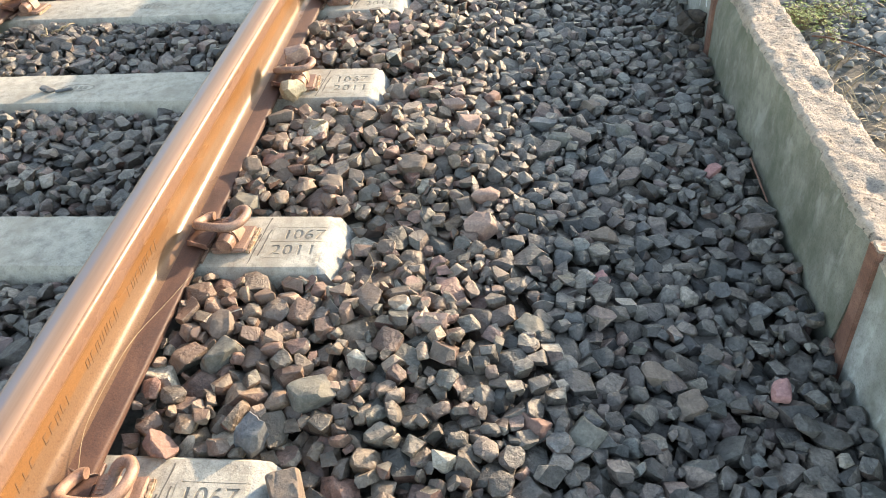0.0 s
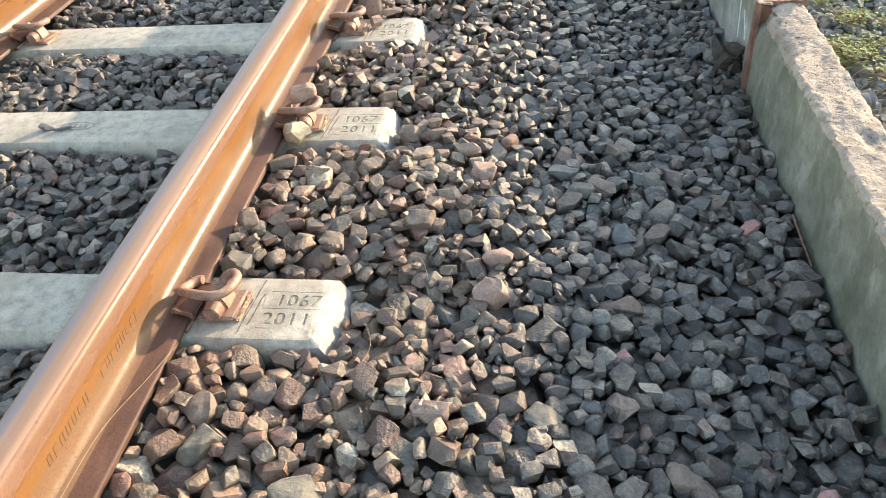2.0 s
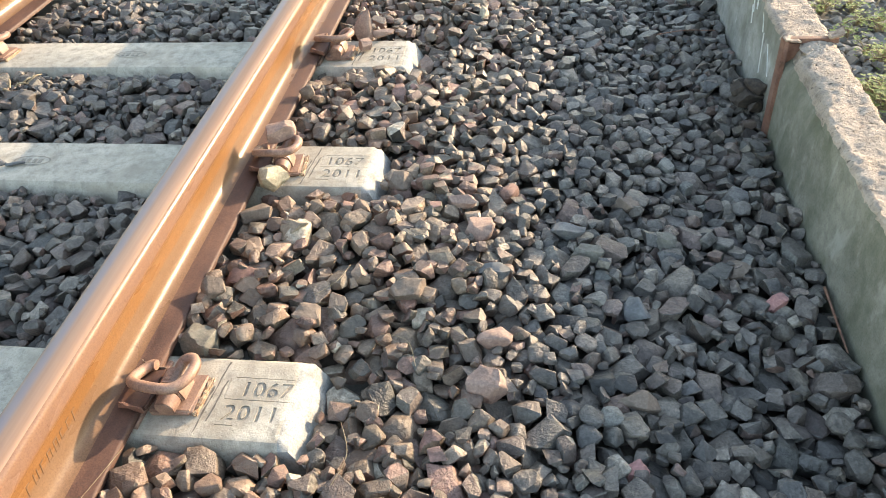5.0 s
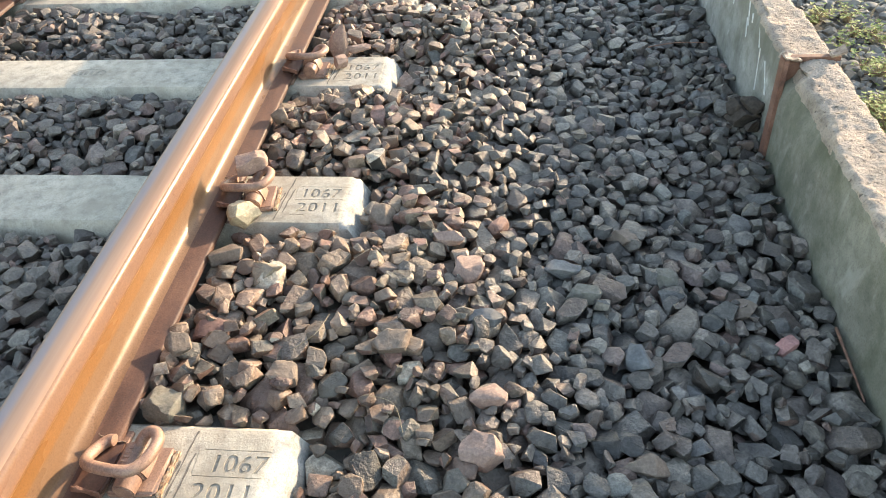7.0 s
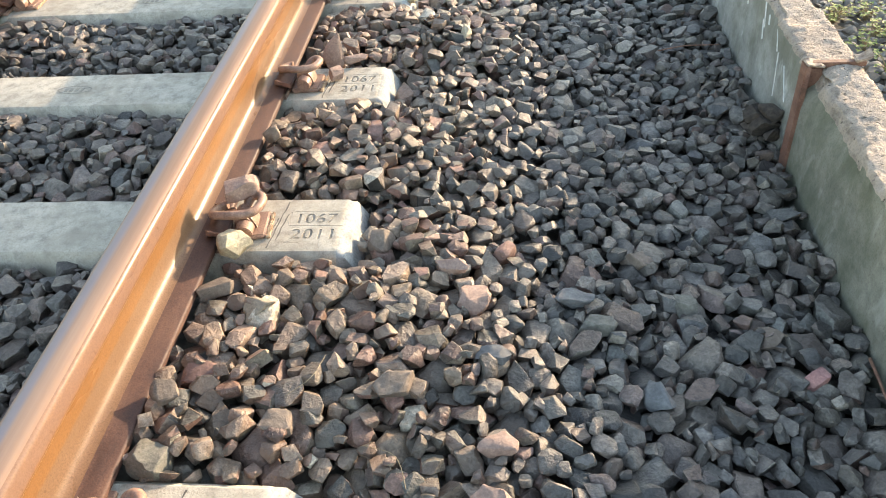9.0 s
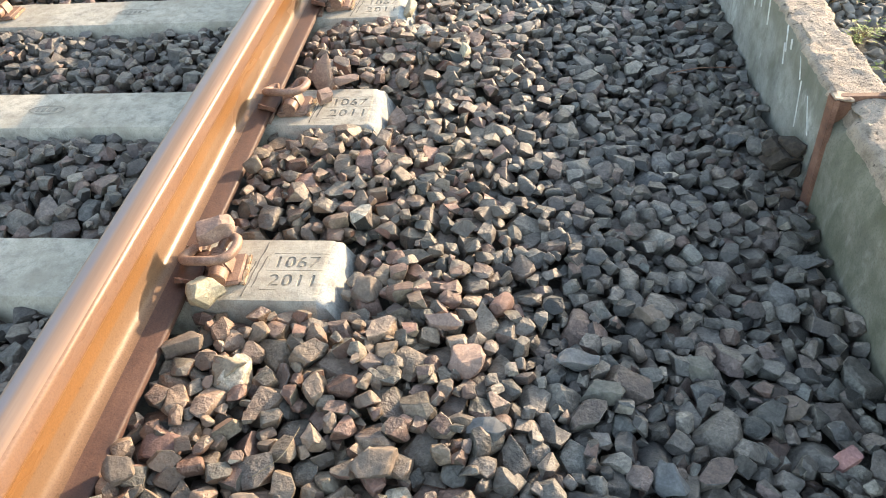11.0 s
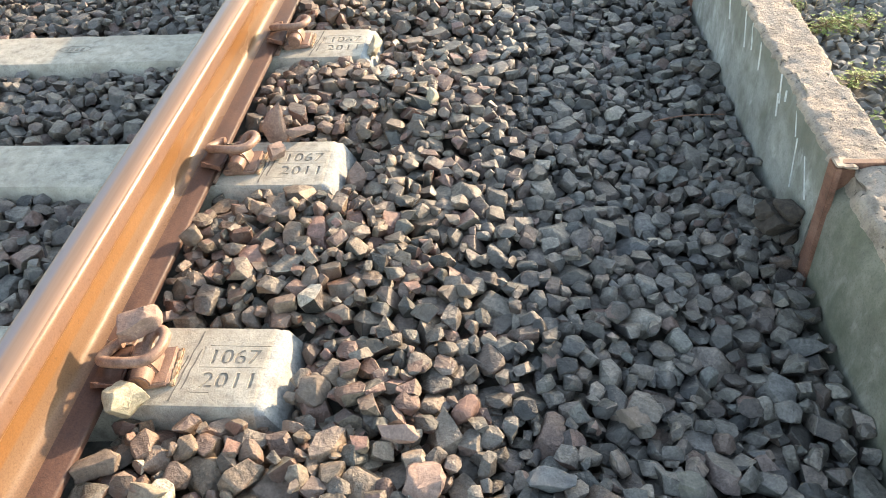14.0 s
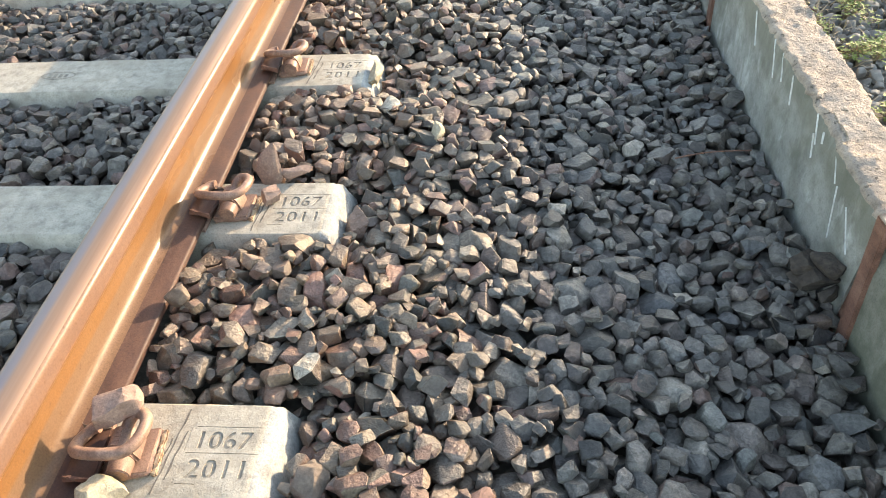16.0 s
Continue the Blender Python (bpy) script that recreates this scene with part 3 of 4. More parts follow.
# ---- concrete wall of panels ----
def panel(y0, y1, front, seed, label):
    base = thing("wall_panel", WALL_X, (y0 + y1) / 2, -0.4, label, "concrete panel", "panels of the wall")
    cy, cz = (y0 + y1) / 2, -0.4
    bm = bmesh.new()
    outline = [(0.0, -0.4), (0.0, -0.12), (0.0, -0.05), (0.0, 0.0), (0.0, 0.04), (0.0, 0.08), (0.0, 0.105), (0.0, 0.120), (0.003, 0.128)]
    outline += [(0.008 + 0.0072 * k, 0.133) for k in range(15)] + [(0.114, 0.126), (0.118, 0.11), (0.118, -0.4)]
    steps = max(2, int((y1 - y0) / (0.006 if -0.7 < (y0 + y1) / 2 < 3 else 0.05)))
    rings = []
    for i in range(steps + 1):
        y = y0 + (y1 - y0) * i / steps
        loop = []
        chip = max(0.0, noise.noise((seed * 3.1, y * 6.0, 0.5)) - 0.2) * 0.05
        chip2 = max(0.0, noise.noise((seed * 5.3 + 9, y * 9.0, 2.5)) - 0.2) * 0.035
        for x, z in outline:
            top = min(max((z - 0.07) / 0.05, 0), 1)
            dx = (noise.noise((y * 30 + seed, z * 30, x * 30)) * 0.0045 + noise.noise((y * 90 + seed, z * 90, x * 90)) * 0.003) * top
            dz = (noise.noise((y * 14, x * 22, seed)) * 0.0050 + noise.noise((y * 45, x * 60, seed + 3)) * 0.0024 + noise.noise((y * 120, x * 140, seed + 5)) * 0.0028) * top
            wave = noise.noise((y * 2.2, seed, 0)) * 0.003
            if x < 0.02 and z > 0.09:
                dx += noise.noise((y * 28, seed + 4, 0)) * 0.005 + noise.noise((y * 75, seed + 6, 0)) * 0.0035
                dz += noise.noise((y * 33, seed + 8, 0)) * 0.004
            if x < 0.02:
                dz -= chip * top * 0.7
                dx += chip * top * (0.9 if z > 0.1 else 0.3)
            if seed == 4 and x < 0.055 and z > 0.06:
                loss = min(max((y - 0.62) / 0.2, 0), 1) * (0.55 + 0.45 * noise.noise((y * 11, 4.4, 0))) * (1 - x / 0.055)
                dx += 0.030 * loss * min((z - 0.06) / 0.05, 1)
                dz -= 0.022 * loss * min((z - 0.06) / 0.05, 1)
            if seed == 4:
                for ym, xm, wide, deep in ((0.334, 0.070, 0.030, 0.011), (-0.030, 0.054, 0.026, 0.009), (0.47, 0.085, 0.02, 0.006)):
                    dz -= deep * math.exp(-((y - ym) / wide) ** 2 - ((x - xm) / (wide * 0.55)) ** 2) * top
            if x > 0.09:
                dz -= chip2 * top * 0.5
                dx -= chip2 * top
            loop.append(bm.verts.new((x + dx + wave, y - cy, z + dz - cz)))
        rings.append(loop)
    n = len(outline)
    for a, b in zip(rings, rings[1:]):
        for k in range(n):
            f = bm.faces.new((a[k], b[k], b[(k + 1) % n], a[(k + 1) % n]))
            f.material_index = int((6 if seed == 4 and a[k].co.y + cy > 0.66 + 0.05 * noise.noise((k * 3.0, 1, 0)) else 7) <= k <= n - 4)
    bm.faces.new(rings[0]), bm.faces.new(rings[-1][::-1])
    bmesh.ops.recalc_face_normals(bm, faces=bm.faces)
    smooth(part("panel_body", bm, (front, WALL_TOP), base), 60)
    return base


panels = []
for i, (a, b) in enumerate(zip(JOINTS, JOINTS[1:])):
    olive = i == 3
    panels.append(panel(a + 0.009, b - 0.009, WALL_OLIVE if olive else WALL_PALE, i + 1,
                        "mossy olive-grey concrete panel with a rough broken top" if olive else "pale grey concrete panel with white scratches and a rough top" if i == 4 else "pale grey concrete panel with a rough worn top"))

# white scratches on the pale panel
rng = random.Random(11)
for y, z, length, lean, w in ((1.168, 0.020, 0.100, 0.36, 0.0032), (1.102, 0.032, 0.065, 0.86, 0.0026), (1.215, 0.092, 0.050, 0.5, 0.0022), (1.330, 0.060, 0.045, 0.5, 0.0022), (1.336, 0.096, 0.055, 0.5, 0.0024),
                              (1.300, 0.100, 0.022, 0.3, 0.0070), (1.50, 0.085, 0.060, 0.5, 0.003), (1.58, 0.095, 0.055, 0.5, 0.0026), (1.64, 0.085, 0.075, 0.5, 0.003),
                              (1.80, 0.080, 0.070, 0.5, 0.003)):
    w, lean = w * 0.48, lean + rng.uniform(-0.2, 0.25)
    bm = box(-0.0012, 0.002, -w / 2, w / 2, -length / 2, length / 2)
    for v in bm.verts:
        v.co.y += v.co.z * lean + noise.noise((y * 9, v.co.z * 40, 1)) * 0.002
    ob = part("white_scratch", bm, CHALK, panels[4].children[0], "thin white scratch")
    ob.location = (-0.0022, y - (JOINTS[4] + JOINTS[5]) / 2, z + 0.4)


# rusty steel joint frames between the panels
def joint_frame(y):
    base = thing("joint_frame", WALL_X, y, -0.4, "rusty steel channel wrapped over the joint of the concrete panels", "steel channel", "joint frames of the wall")
    bm = box(-0.008, 0.004, -0.019, 0.016, 0.05, 0.536, 0.0015, 2)
    for v in bm.verts:
        v.co.y -= (0.536 - v.co.z) * 0.16
        v.co.x += noise.noise((v.co.z * 20, y, 0)) * 0.001
    part("front_strip", bm, RUST_POST, base)
    bm = box(-0.004, 0.122, -0.007, 0.007, 0.528, 0.540, 0.001, 1)
    top = part("top_strip", bm, RUST_POST, base)
    bm = box(-0.007, 0.034, -0.018, 0.013, 0.5365, 0.5420, 0.002, 3)
    bmesh.ops.subdivide_edges(bm, edges=[e for e in bm.edges if e.calc_length() > 0.008], cuts=4, use_grid_fill=True)
    for v in bm.verts:
        v.co.z -= max(v.co.x, 0) * 0.15
        v.co += Vector(noise.noise_vector(v.co * 110 + Vector((y, 0, 0)))) * 0.0028
    part("corner_cap", bm, PALE_METAL, top, "pale worn corner cap")
    bm = box(0.096, 0.130, -0.012, 0.016, 0.5405, 0.5465, 0.002, 2)
    bmesh.ops.subdivide_edges(bm, edges=[e for e in bm.edges if e.calc_length() > 0.008], cuts=4, use_grid_fill=True)
    for v in bm.verts:
        v.co.z += max(v.co.x - 0.108, 0) * 0.55 * (1 + v.co.y * 30)
        v.co += Vector(noise.noise_vector(v.co * 90)) * 0.002
    part("back_tab", bm, PALE_METAL, top, "pale worn tab bent upwards")
    part("core", box(0.004, 0.114, -0.0085, 0.0085, 0.02, 0.527), RUST_POST, base)
    return base


for y in JOINTS[1:-1]:
    joint_frame(y)


# ---- ballast ----
def rock(seed, size, flat, boxy):
    """A broken stone: a block cut by random planes, its faces roughened; the mesh, and its planes for stacking."""
    r = np.random.RandomState(seed)
    bm = bmesh.new()
    if seed % 5 < 2:
        dims = np.array([1.0, r.uniform(0.58, 0.96), flat]) * size * 0.56
        bmesh.ops.create_cube(bm, size=2, matrix=Matrix.Diagonal((*dims, 1)))
        skew = Matrix(((1, r.uniform(-0.5, 0.5), r.uniform(-0.5, 0.5)), (0, 1, r.uniform(-0.5, 0.5)), (0, 0, 1)))
        bmesh.ops.transform(bm, matrix=skew.to_4x4(), verts=bm.verts[:])
        for _ in range(r.randint(7, 12)):
            n = r.normal(size=3)
            n /= np.linalg.norm(n)
            reach = max(abs(Vector(n).dot(v.co)) for v in bm.verts)
            cut = bmesh.ops.bisect_plane(bm, geom=bm.verts[:] + bm.edges[:] + bm.faces[:], plane_co=Vector(n) * reach * r.uniform(0.52, 0.88), plane_no=Vector(n), clear_outer=True)
            edges = [e for e in cut["geom_cut"] if isinstance(e, bmesh.types.BMEdge)]
            if len(edges) > 2:
                bmesh.ops.contextual_create(bm, geom=edges)
    else:
        p = r.normal(size=(r.randint(13, 20), 3))
        p /= np.linalg.norm(p, axis=1)[:, None]
        p = np.sign(p) * np.abs(p) ** boxy * r.uniform(0.86, 1.05, (len(p), 1))
        p *= np.array([1.0, r.uniform(0.58, 0.95), flat * 1.1]) * size / 1.95
        for q in p:
            bm.verts.new(q)
        bmesh.ops.convex_hull(bm, input=bm.verts[:])
        bmesh.ops.delete(bm, geom=[v for v in bm.verts if not v.link_faces], context="VERTS")
        bmesh.ops.dissolve_limit(bm, angle_limit=radians(14), verts=bm.verts[:], edges=bm.edges[:])
    bmesh.ops.remove_doubles(bm, verts=bm.verts[:], dist=size * 0.03)
    bmesh.ops.recalc_face_normals(bm, faces=bm.faces[:])
    mid = sum((v.co for v in bm.verts), Vector()) / len(bm.verts)
    for v in bm.verts:
        v.co -= mid
    bm.normal_update()
    planes = np.array([(*f.normal, max(f.normal.dot(v.co) for v in f.verts)) for f in bm.faces if f.calc_area() > 1e-9])
    bmesh.ops.bevel(bm, geom=bm.edges[:], offset=size * (0.014 + 0.028 * r.rand()), segments=1, affect="EDGES", clamp_overlap=True)
    bmesh.ops.triangulate(bm, faces=bm.faces[:])
    for reach in (0.30, 0.18) if size == 1.0 else (0.40,) if size > 0.050 else ():
        long = [e for e in bm.edges if e.calc_length() > size * reach]
        bmesh.ops.subdivide_edges(bm, edges=long, cuts=1, use_grid_fill=True)
        bmesh.ops.triangulate(bm, faces=bm.faces[:])
    for v in bm.verts:
        v.co += Vector(noise.noise_vector(v.co * (3.0 / size) + Vector((seed, 0, 0)))) * size * 0.046
        v.co += Vector(noise.noise_vector(v.co * (9.0 / size) + Vector((seed, 5, 0)))) * size * 0.026
    verts = np.array([v.co[:] for v in bm.verts])
    bm.verts.index_update()
    tris = np.array([[v.index for v in f.verts] for f in bm.faces])
    bm.free()
    return verts, tris, planes


STEP = 0.004
rs = np.random.RandomState(3)
kinds = []
for k in range(60):
    size = float(np.clip(rs.lognormal(math.log(0.0470), 0.29), 0.027, 0.074))
    if k >= 46:
        size *= 0.62
    kinds.append(rock(100 + k, size, rs.uniform(0.42, 0.88), rs.uniform(0.55, 1.0)))
stamps = []
for k, (verts, tris, planes) in enumerate(kinds):
    for j in range(9):
        tilt = abs(rs.normal(0, 24)) if j < 7 else rs.uniform(30, 90)
        m = np.array((Matrix.Rotation(rs.uniform(0, math.tau), 3, "Z") @ Matrix.Rotation(radians(tilt), 3, "X") @ Matrix.Rotation(rs.uniform(0, math.tau), 3, "Z")))
        nrm, d = planes[:, :3] @ m.T, planes[:, 3]
        half = int(np.ceil(np.abs(verts @ m.T)[:, :2].max() / STEP)) + 1
        g = np.arange(-half, half + 1) * STEP
        gx, gy = np.meshgrid(g, g, indexing="ij")
        top, low = np.full(gx.shape, 9.0), np.full(gx.shape, -9.0)
        out = np.zeros(gx.shape, bool)
        for (a, b, c), dd in zip(nrm, d):
            if c > 0.02:
                top = np.minimum(top, (dd - a * gx - b * gy) / c)
            elif c < -0.02:
                low = np.maximum(low, (dd - a * gx - b * gy) / c)
            else:
                out |= a * gx + b * gy > dd
        ok = (top > low) & ~out
        if ok.sum() > 12:
            stamps.append((k, m, half, ok, np.where(ok, top, 0), np.where(ok, low, 0)))


large = [i for i, s in enumerate(stamps) if s[0] < 46]
small = [i for i, s in enumerate(stamps) if s[0] >= 46]


def pour(x0, x1, y0, y1, want, solid, limit, seed, quit_at=0.011, tiny=False):
    """Drop stones one by one on a height map until it has risen to the wanted height; the ones that stay in sight."""
    r = np.random.RandomState(seed)
    nx, ny = int((x1 - x0) / STEP), int((y1 - y0) / STEP)
    gx, gy = np.meshgrid(x0 + STEP * np.arange(nx), y0 + STEP * np.arange(ny), indexing="ij")
    goal = want(gx, gy)
    block, roof = solid(gx, gy)
    h = np.where(roof > -0.5, roof, goal - 0.055)
    free = np.argwhere(~block)
    laid, tired = [], 0
    for _ in range(limit):
        c = free[r.randint(0, len(free), 40)]
        lack = goal[c[:, 0], c[:, 1]] - h[c[:, 0], c[:, 1]]
        best = int(lack.argmax())
        if lack[best] < quit_at:
            tired += 1
            if tired > 250:
                break
            continue
        i, j = c[best]
        k, m, half, ok, top, low = stamps[r.choice(large)] if lack[best] > 0.017 and not tiny else stamps[r.choice(small)]
        if i < half or j < half or i + half >= nx or j + half >= ny:
            continue
        sl = (slice(i - half, i + half + 1), slice(j - half, j + half + 1))
        if (block[sl] & ok).sum() > 0.14 * ok.sum():
            continue
        rest = (h[sl] - low)[ok]
        z = np.partition(rest, int(len(rest) * 0.80))[int(len(rest) * 0.80)]
        if z + top[ok].max() > goal[i, j] + 0.022:
            continue
        h[sl] = np.where(ok, np.maximum(h[sl], z + top), h[sl])
        laid.append((k, m, x0 + STEP * i, y0 + STEP * j, z, sl, ok, top))
    for _ in range(9000):
        c = free[r.randint(0, len(free), 60)]
        lack = goal[c[:, 0], c[:, 1]] - h[c[:, 0], c[:, 1]]
        best = int(lack.argmax())
        i, j = c[best]
        k, m, half, ok, top, low = stamps[r.choice(small)]
        if lack[best] < 0.023 or i < half or j < half or i + half >= nx or j + half >= ny:
            continue
        sl = (slice(i - half, i + half + 1), slice(j - half, j + half + 1))
        if (block[sl] & ok).sum() > 0.14 * ok.sum():
            continue
        rest = (h[sl] - low)[ok]
        z = np.partition(rest, int(len(rest) * 0.6))[int(len(rest) * 0.6)]
        if z + top[ok].max() > goal[i, j] + 0.010:
            continue
        h[sl] = np.where(ok, np.maximum(h[sl], z + top), h[sl])
        laid.append((k, m, x0 + STEP * i, y0 + STEP * j, z, sl, ok, top))
    kept = []
    for k, m, x, y, z, sl, ok, top in laid:
        if ((z + top >= h[sl] - 0.0015) & ok).sum() > 6:
            kept.append((k, m, x, y, z))
    return kept


def joined(name, stones, mat):
    vs, fs, count = [], [], 0
    for k, m, x, y, z in stones:
        v, t, _ = kinds[k]
        vs.append(v @ m.T + (x, y, z))
        fs.append(t + count)
        count += len(v)
    vs, fs = np.concatenate(vs), np.concatenate(fs)
    me = bpy.data.meshes.new(name)
    me.vertices.add(len(vs)), me.loops.add(fs.size), me.polygons.add(len(fs))
    me.vertices.foreach_set("co", vs.astype(np.float32).ravel())
    me.loops.foreach_set("vertex_index", fs.astype(np.int32).ravel())
    me.polygons.foreach_set("loop_start", (np.arange(len(fs)) * 3).astype(np.int32))
    me.polygons.foreach_set("use_smooth", np.ones(len(fs), bool))
    me.update(calc_edges=True)
    me.set_sharp_from_angle(angle=radians(28))
    me.materials.append(mat)
    return new(name, me)


def bed_want(gx, gy):
    z = bed_height(gx)
    lump = 0.010 * np.sin(gx * 9 + 1.3 * np.sin(gy * 4)) * np.sin(gy * 7.0 + gx * 2)
    lump += 0.006 * np.sin(gx * 21 + gy * 5) * np.sin(gy * 17 - gx * 6)
    side = np.full(gx.shape, 9.0)
    for y in SLEEPER_Y:
        side = np.minimum(side, np.abs(np.abs(gy - y) - HALF - 0.015))
    dip = np.where(gx < 0.48, 0.016 * np.clip(1 - side / 0.07, 0, 1), 0)
    for y in SLEEPER_Y:
        dip = dip + 0.016 * np.clip(1 - np.abs(gy - y - 0.06) / 0.24, 0, 1) * np.clip((gx - 0.28) / 0.08, 0, 1) * np.clip((0.80 - gx) / 0.2, 0, 1)
        dip = dip + 0.022 * np.clip(1 - np.abs(gy - y) / 0.13, 0, 1) ** 0.5 * np.clip((gx - 0.34) / 0.02, 0, 1) * np.clip((0.46 - gx) / 0.05, 0, 1)
    return z + lump - dip


def bed_solid(gx, gy):
    block, roof = np.zeros(gx.shape, bool), np.full(gx.shape, -1.0)
    for y in SLEEPER_Y:
        m = (np.abs(gy - y) < HALF + 0.006) & (np.abs(gx + GAUGE / 2) < 0.925)
        block |= m
        roof = np.where(m, 0.0, roof)
    for x in (0.0, -GAUGE):
        m = np.abs(gx - x) < 0.070
        block |= np.abs(gx - x) < 0.060
        roof = np.where(m, 0.024, roof)
    m = gx > WALL_X - 0.004
    return block | m, np.where(m, 0.1, roof)


bed_stones = pour(-1.48, WALL_X + 0.05, -0.95, 2.85, bed_want, bed_solid, 60000, 7)
close = sorted((s for s in bed_stones if 0.1 < s[2] < 0.8 and -0.6 < s[3] < 0.3 and s[4] > -0.08), key=lambda s: s[3])[:300]
ids = {id(s) for s in close}
ballast = tagged(joined("ballast", [s for s in bed_stones if id(s) not in ids], STONE), "dark grey crushed-stone ballast, rust-dusted and sun-warm in colour near the rail", "ballast", kind="stuff")
shared = {}
for k, m, x, y, z in close:
    if k not in shared:
        v, t, _ = kinds[k]
        me = bpy.data.meshes.new("stone")
        me.from_pydata(v.tolist(), [], t.tolist())
        me.polygons.foreach_set("use_smooth", np.ones(len(t), bool))
        me.set_sharp_from_angle(angle=radians(28))
        me.materials.append(STONE)
        shared[k] = me
    ob = new("stone", shared[k])
    ob.parent = ballast
    ob.matrix_basis = Matrix.Translation((x, y, z)) @ Matrix(m.tolist()).to_4x4()


# the track bed further along, out of sight of the walk
r_far = np.random.RandomState(31)
plain_kinds = []
for k in range(8):
    p = r_far.normal(size=(9, 3))
    p = p / np.linalg.norm(p, axis=1)[:, None] * np.array([0.024, 0.019, 0.014])
    bm = bmesh.new()
    for q in p:
        bm.verts.new(q)
    bmesh.ops.convex_hull(bm, input=bm.verts[:])
    bmesh.ops.delete(bm, geom=[v for v in bm.verts if not v.link_faces], context="VERTS")
    bm.verts.index_update()
    plain_kinds.append((np.array([v.co[:] for v in bm.verts]), np.array([[v.index for v in f.verts] for f in bm.faces]), None))
    bm.free()
near_kinds, kinds = kinds, plain_kinds
far_stones = []
while len(far_stones) < 9000:
    x, y = r_far.uniform(-1.8, 1.31), r_far.uniform(-3.3, 6.3)
    if -1.0 < y < 2.86 and x > -1.45:
        continue
    if any(abs(y - q) < HALF + 0.02 and -1.5 < x < 0.37 for q in SLEEPER_Y) or abs(x) < 0.09 or abs(x + GAUGE) < 0.09:
        continue
    m = np.array(Matrix.Rotation(r_far.uniform(0, math.tau), 3, "Z") @ Matrix.Rotation(r_far.uniform(-0.6, 0.6), 3, "X"))
    far_stones.append((r_far.randint(8), m, x, y, float(bed_height(x)) - 0.02 + r_far.uniform(0, 0.012)))
tagged(joined("far_ballast", far_stones, STONE), "dark grey ballast further along the track", "ballast", kind="stuff")
kinds = near_kinds


# ---- verge behind the wall ----
def verge_want(gx, gy):
    patch = np.sin(gx * 5 + 2 * np.sin(gy * 1.9)) * np.sin(gy * 3.1 + 1.0)
    return -0.052 + 0.012 * patch - 0.012 * (np.sin(gy * 2.6 + 0.6) > 0.55)


def verge_solid(gx, gy):
    m = gx < WALL_BACK + 0.01
    return m, np.where(m, 0.1, -1.0)


verge_stones = pour(1.40, 2.0, -0.15, 2.9, verge_want, verge_solid, 18000, 21, 0.007, True)
tagged(joined("gravel", verge_stones, DUSTY), "grey gravel on the sunlit verge behind the wall", "gravel", kind="stuff")


def leaf_into(bm, base, along, up, length, width):
    side = along.cross(up).normalized()
    ring = [(0.0, 0.0), (0.25, 0.42), (0.6, 0.5), (0.88, 0.3), (1.0, 0.0), (0.88, -0.3), (0.6, -0.5), (0.25, -0.42)]
    mid = bm.verts.new(base + along * length * 0.55 - up * length * 0.06)
    vs = [bm.verts.new(base + along * length * a + side * width * b + up * length * 0.10 * abs(b)) for a, b in ring]
    for a, b in zip(vs, vs[1:] + vs[:1]):
        bm.faces.new((a, b, mid))


def weed(seed):
    r = random.Random(seed)
    base = thing("weed", 0, 0, 0, "small yellow-green clover-like weed growing in the gravel", "weed", "weeds on the verge")
    leaves, stems = bmesh.new(), bmesh.new()
    for _ in range(r.randint(32, 46)):
        a, out, h = r.uniform(0, math.tau), r.uniform(0.004, 0.048), r.uniform(0.010, 0.055)
        tip = Vector((math.cos(a) * out, math.sin(a) * out, h))
        s = rod([(0, 0, -0.01), (tip.x * 0.4, tip.y * 0.4, h * 0.6), tip], 0.0007, 4, 0.7, 3)
        me = bpy.data.meshes.new("tmp")
        s.to_mesh(me)
        s.free()
        stems.from_mesh(me)
        bpy.data.meshes.remove(me)
        for k in range(3):
            b = a + k * math.tau / 3 + r.uniform(-0.3, 0.3)
            along = Vector((math.cos(b), math.sin(b), r.uniform(-0.2, 0.35))).normalized()
            size = r.uniform(0.004, 0.010)
            leaf_into(leaves, tip, along, Vector((0, 0, 1)), size, size * 0.8)
    part("foliage", leaves, LEAF, base)
    part("stalk_tuft", stems, STRAW, base)
    return base


rng = random.Random(8)
kinds_of_weed = [weed(k) for k in range(5)]
for k, w in enumerate(kinds_of_weed):
    w.matrix_basis = pose(1.60 + 0.05 * k, 0.98 + 0.30 * k, -0.05)
PATCHES = ((1.72, 1.05, 0.09, 14), (1.65, 1.24, 0.04, 2), (1.73, 1.46, 0.05, 3), (1.60, 1.59, 0.02, 2), (1.69, 1.90, 0.07, 6), (1.69, 2.10, 0.08, 9), (1.62, 2.45, 0.15, 10), (1.95, 1.3, 0.2, 6))
for k, (px, py, spread, count) in enumerate(p for p in PATCHES for _ in range(p[3])):
    x, y = max(1.50, px + rng.gauss(0, spread)), py + rng.gauss(0, spread * 0.7)
    copy_thing(kinds_of_weed[k % 5], pose(x, y, -0.052, rng.uniform(-8, 8), rng.uniform(-8, 8), rng.uniform(0, 360)))

bm = bmesh.new()
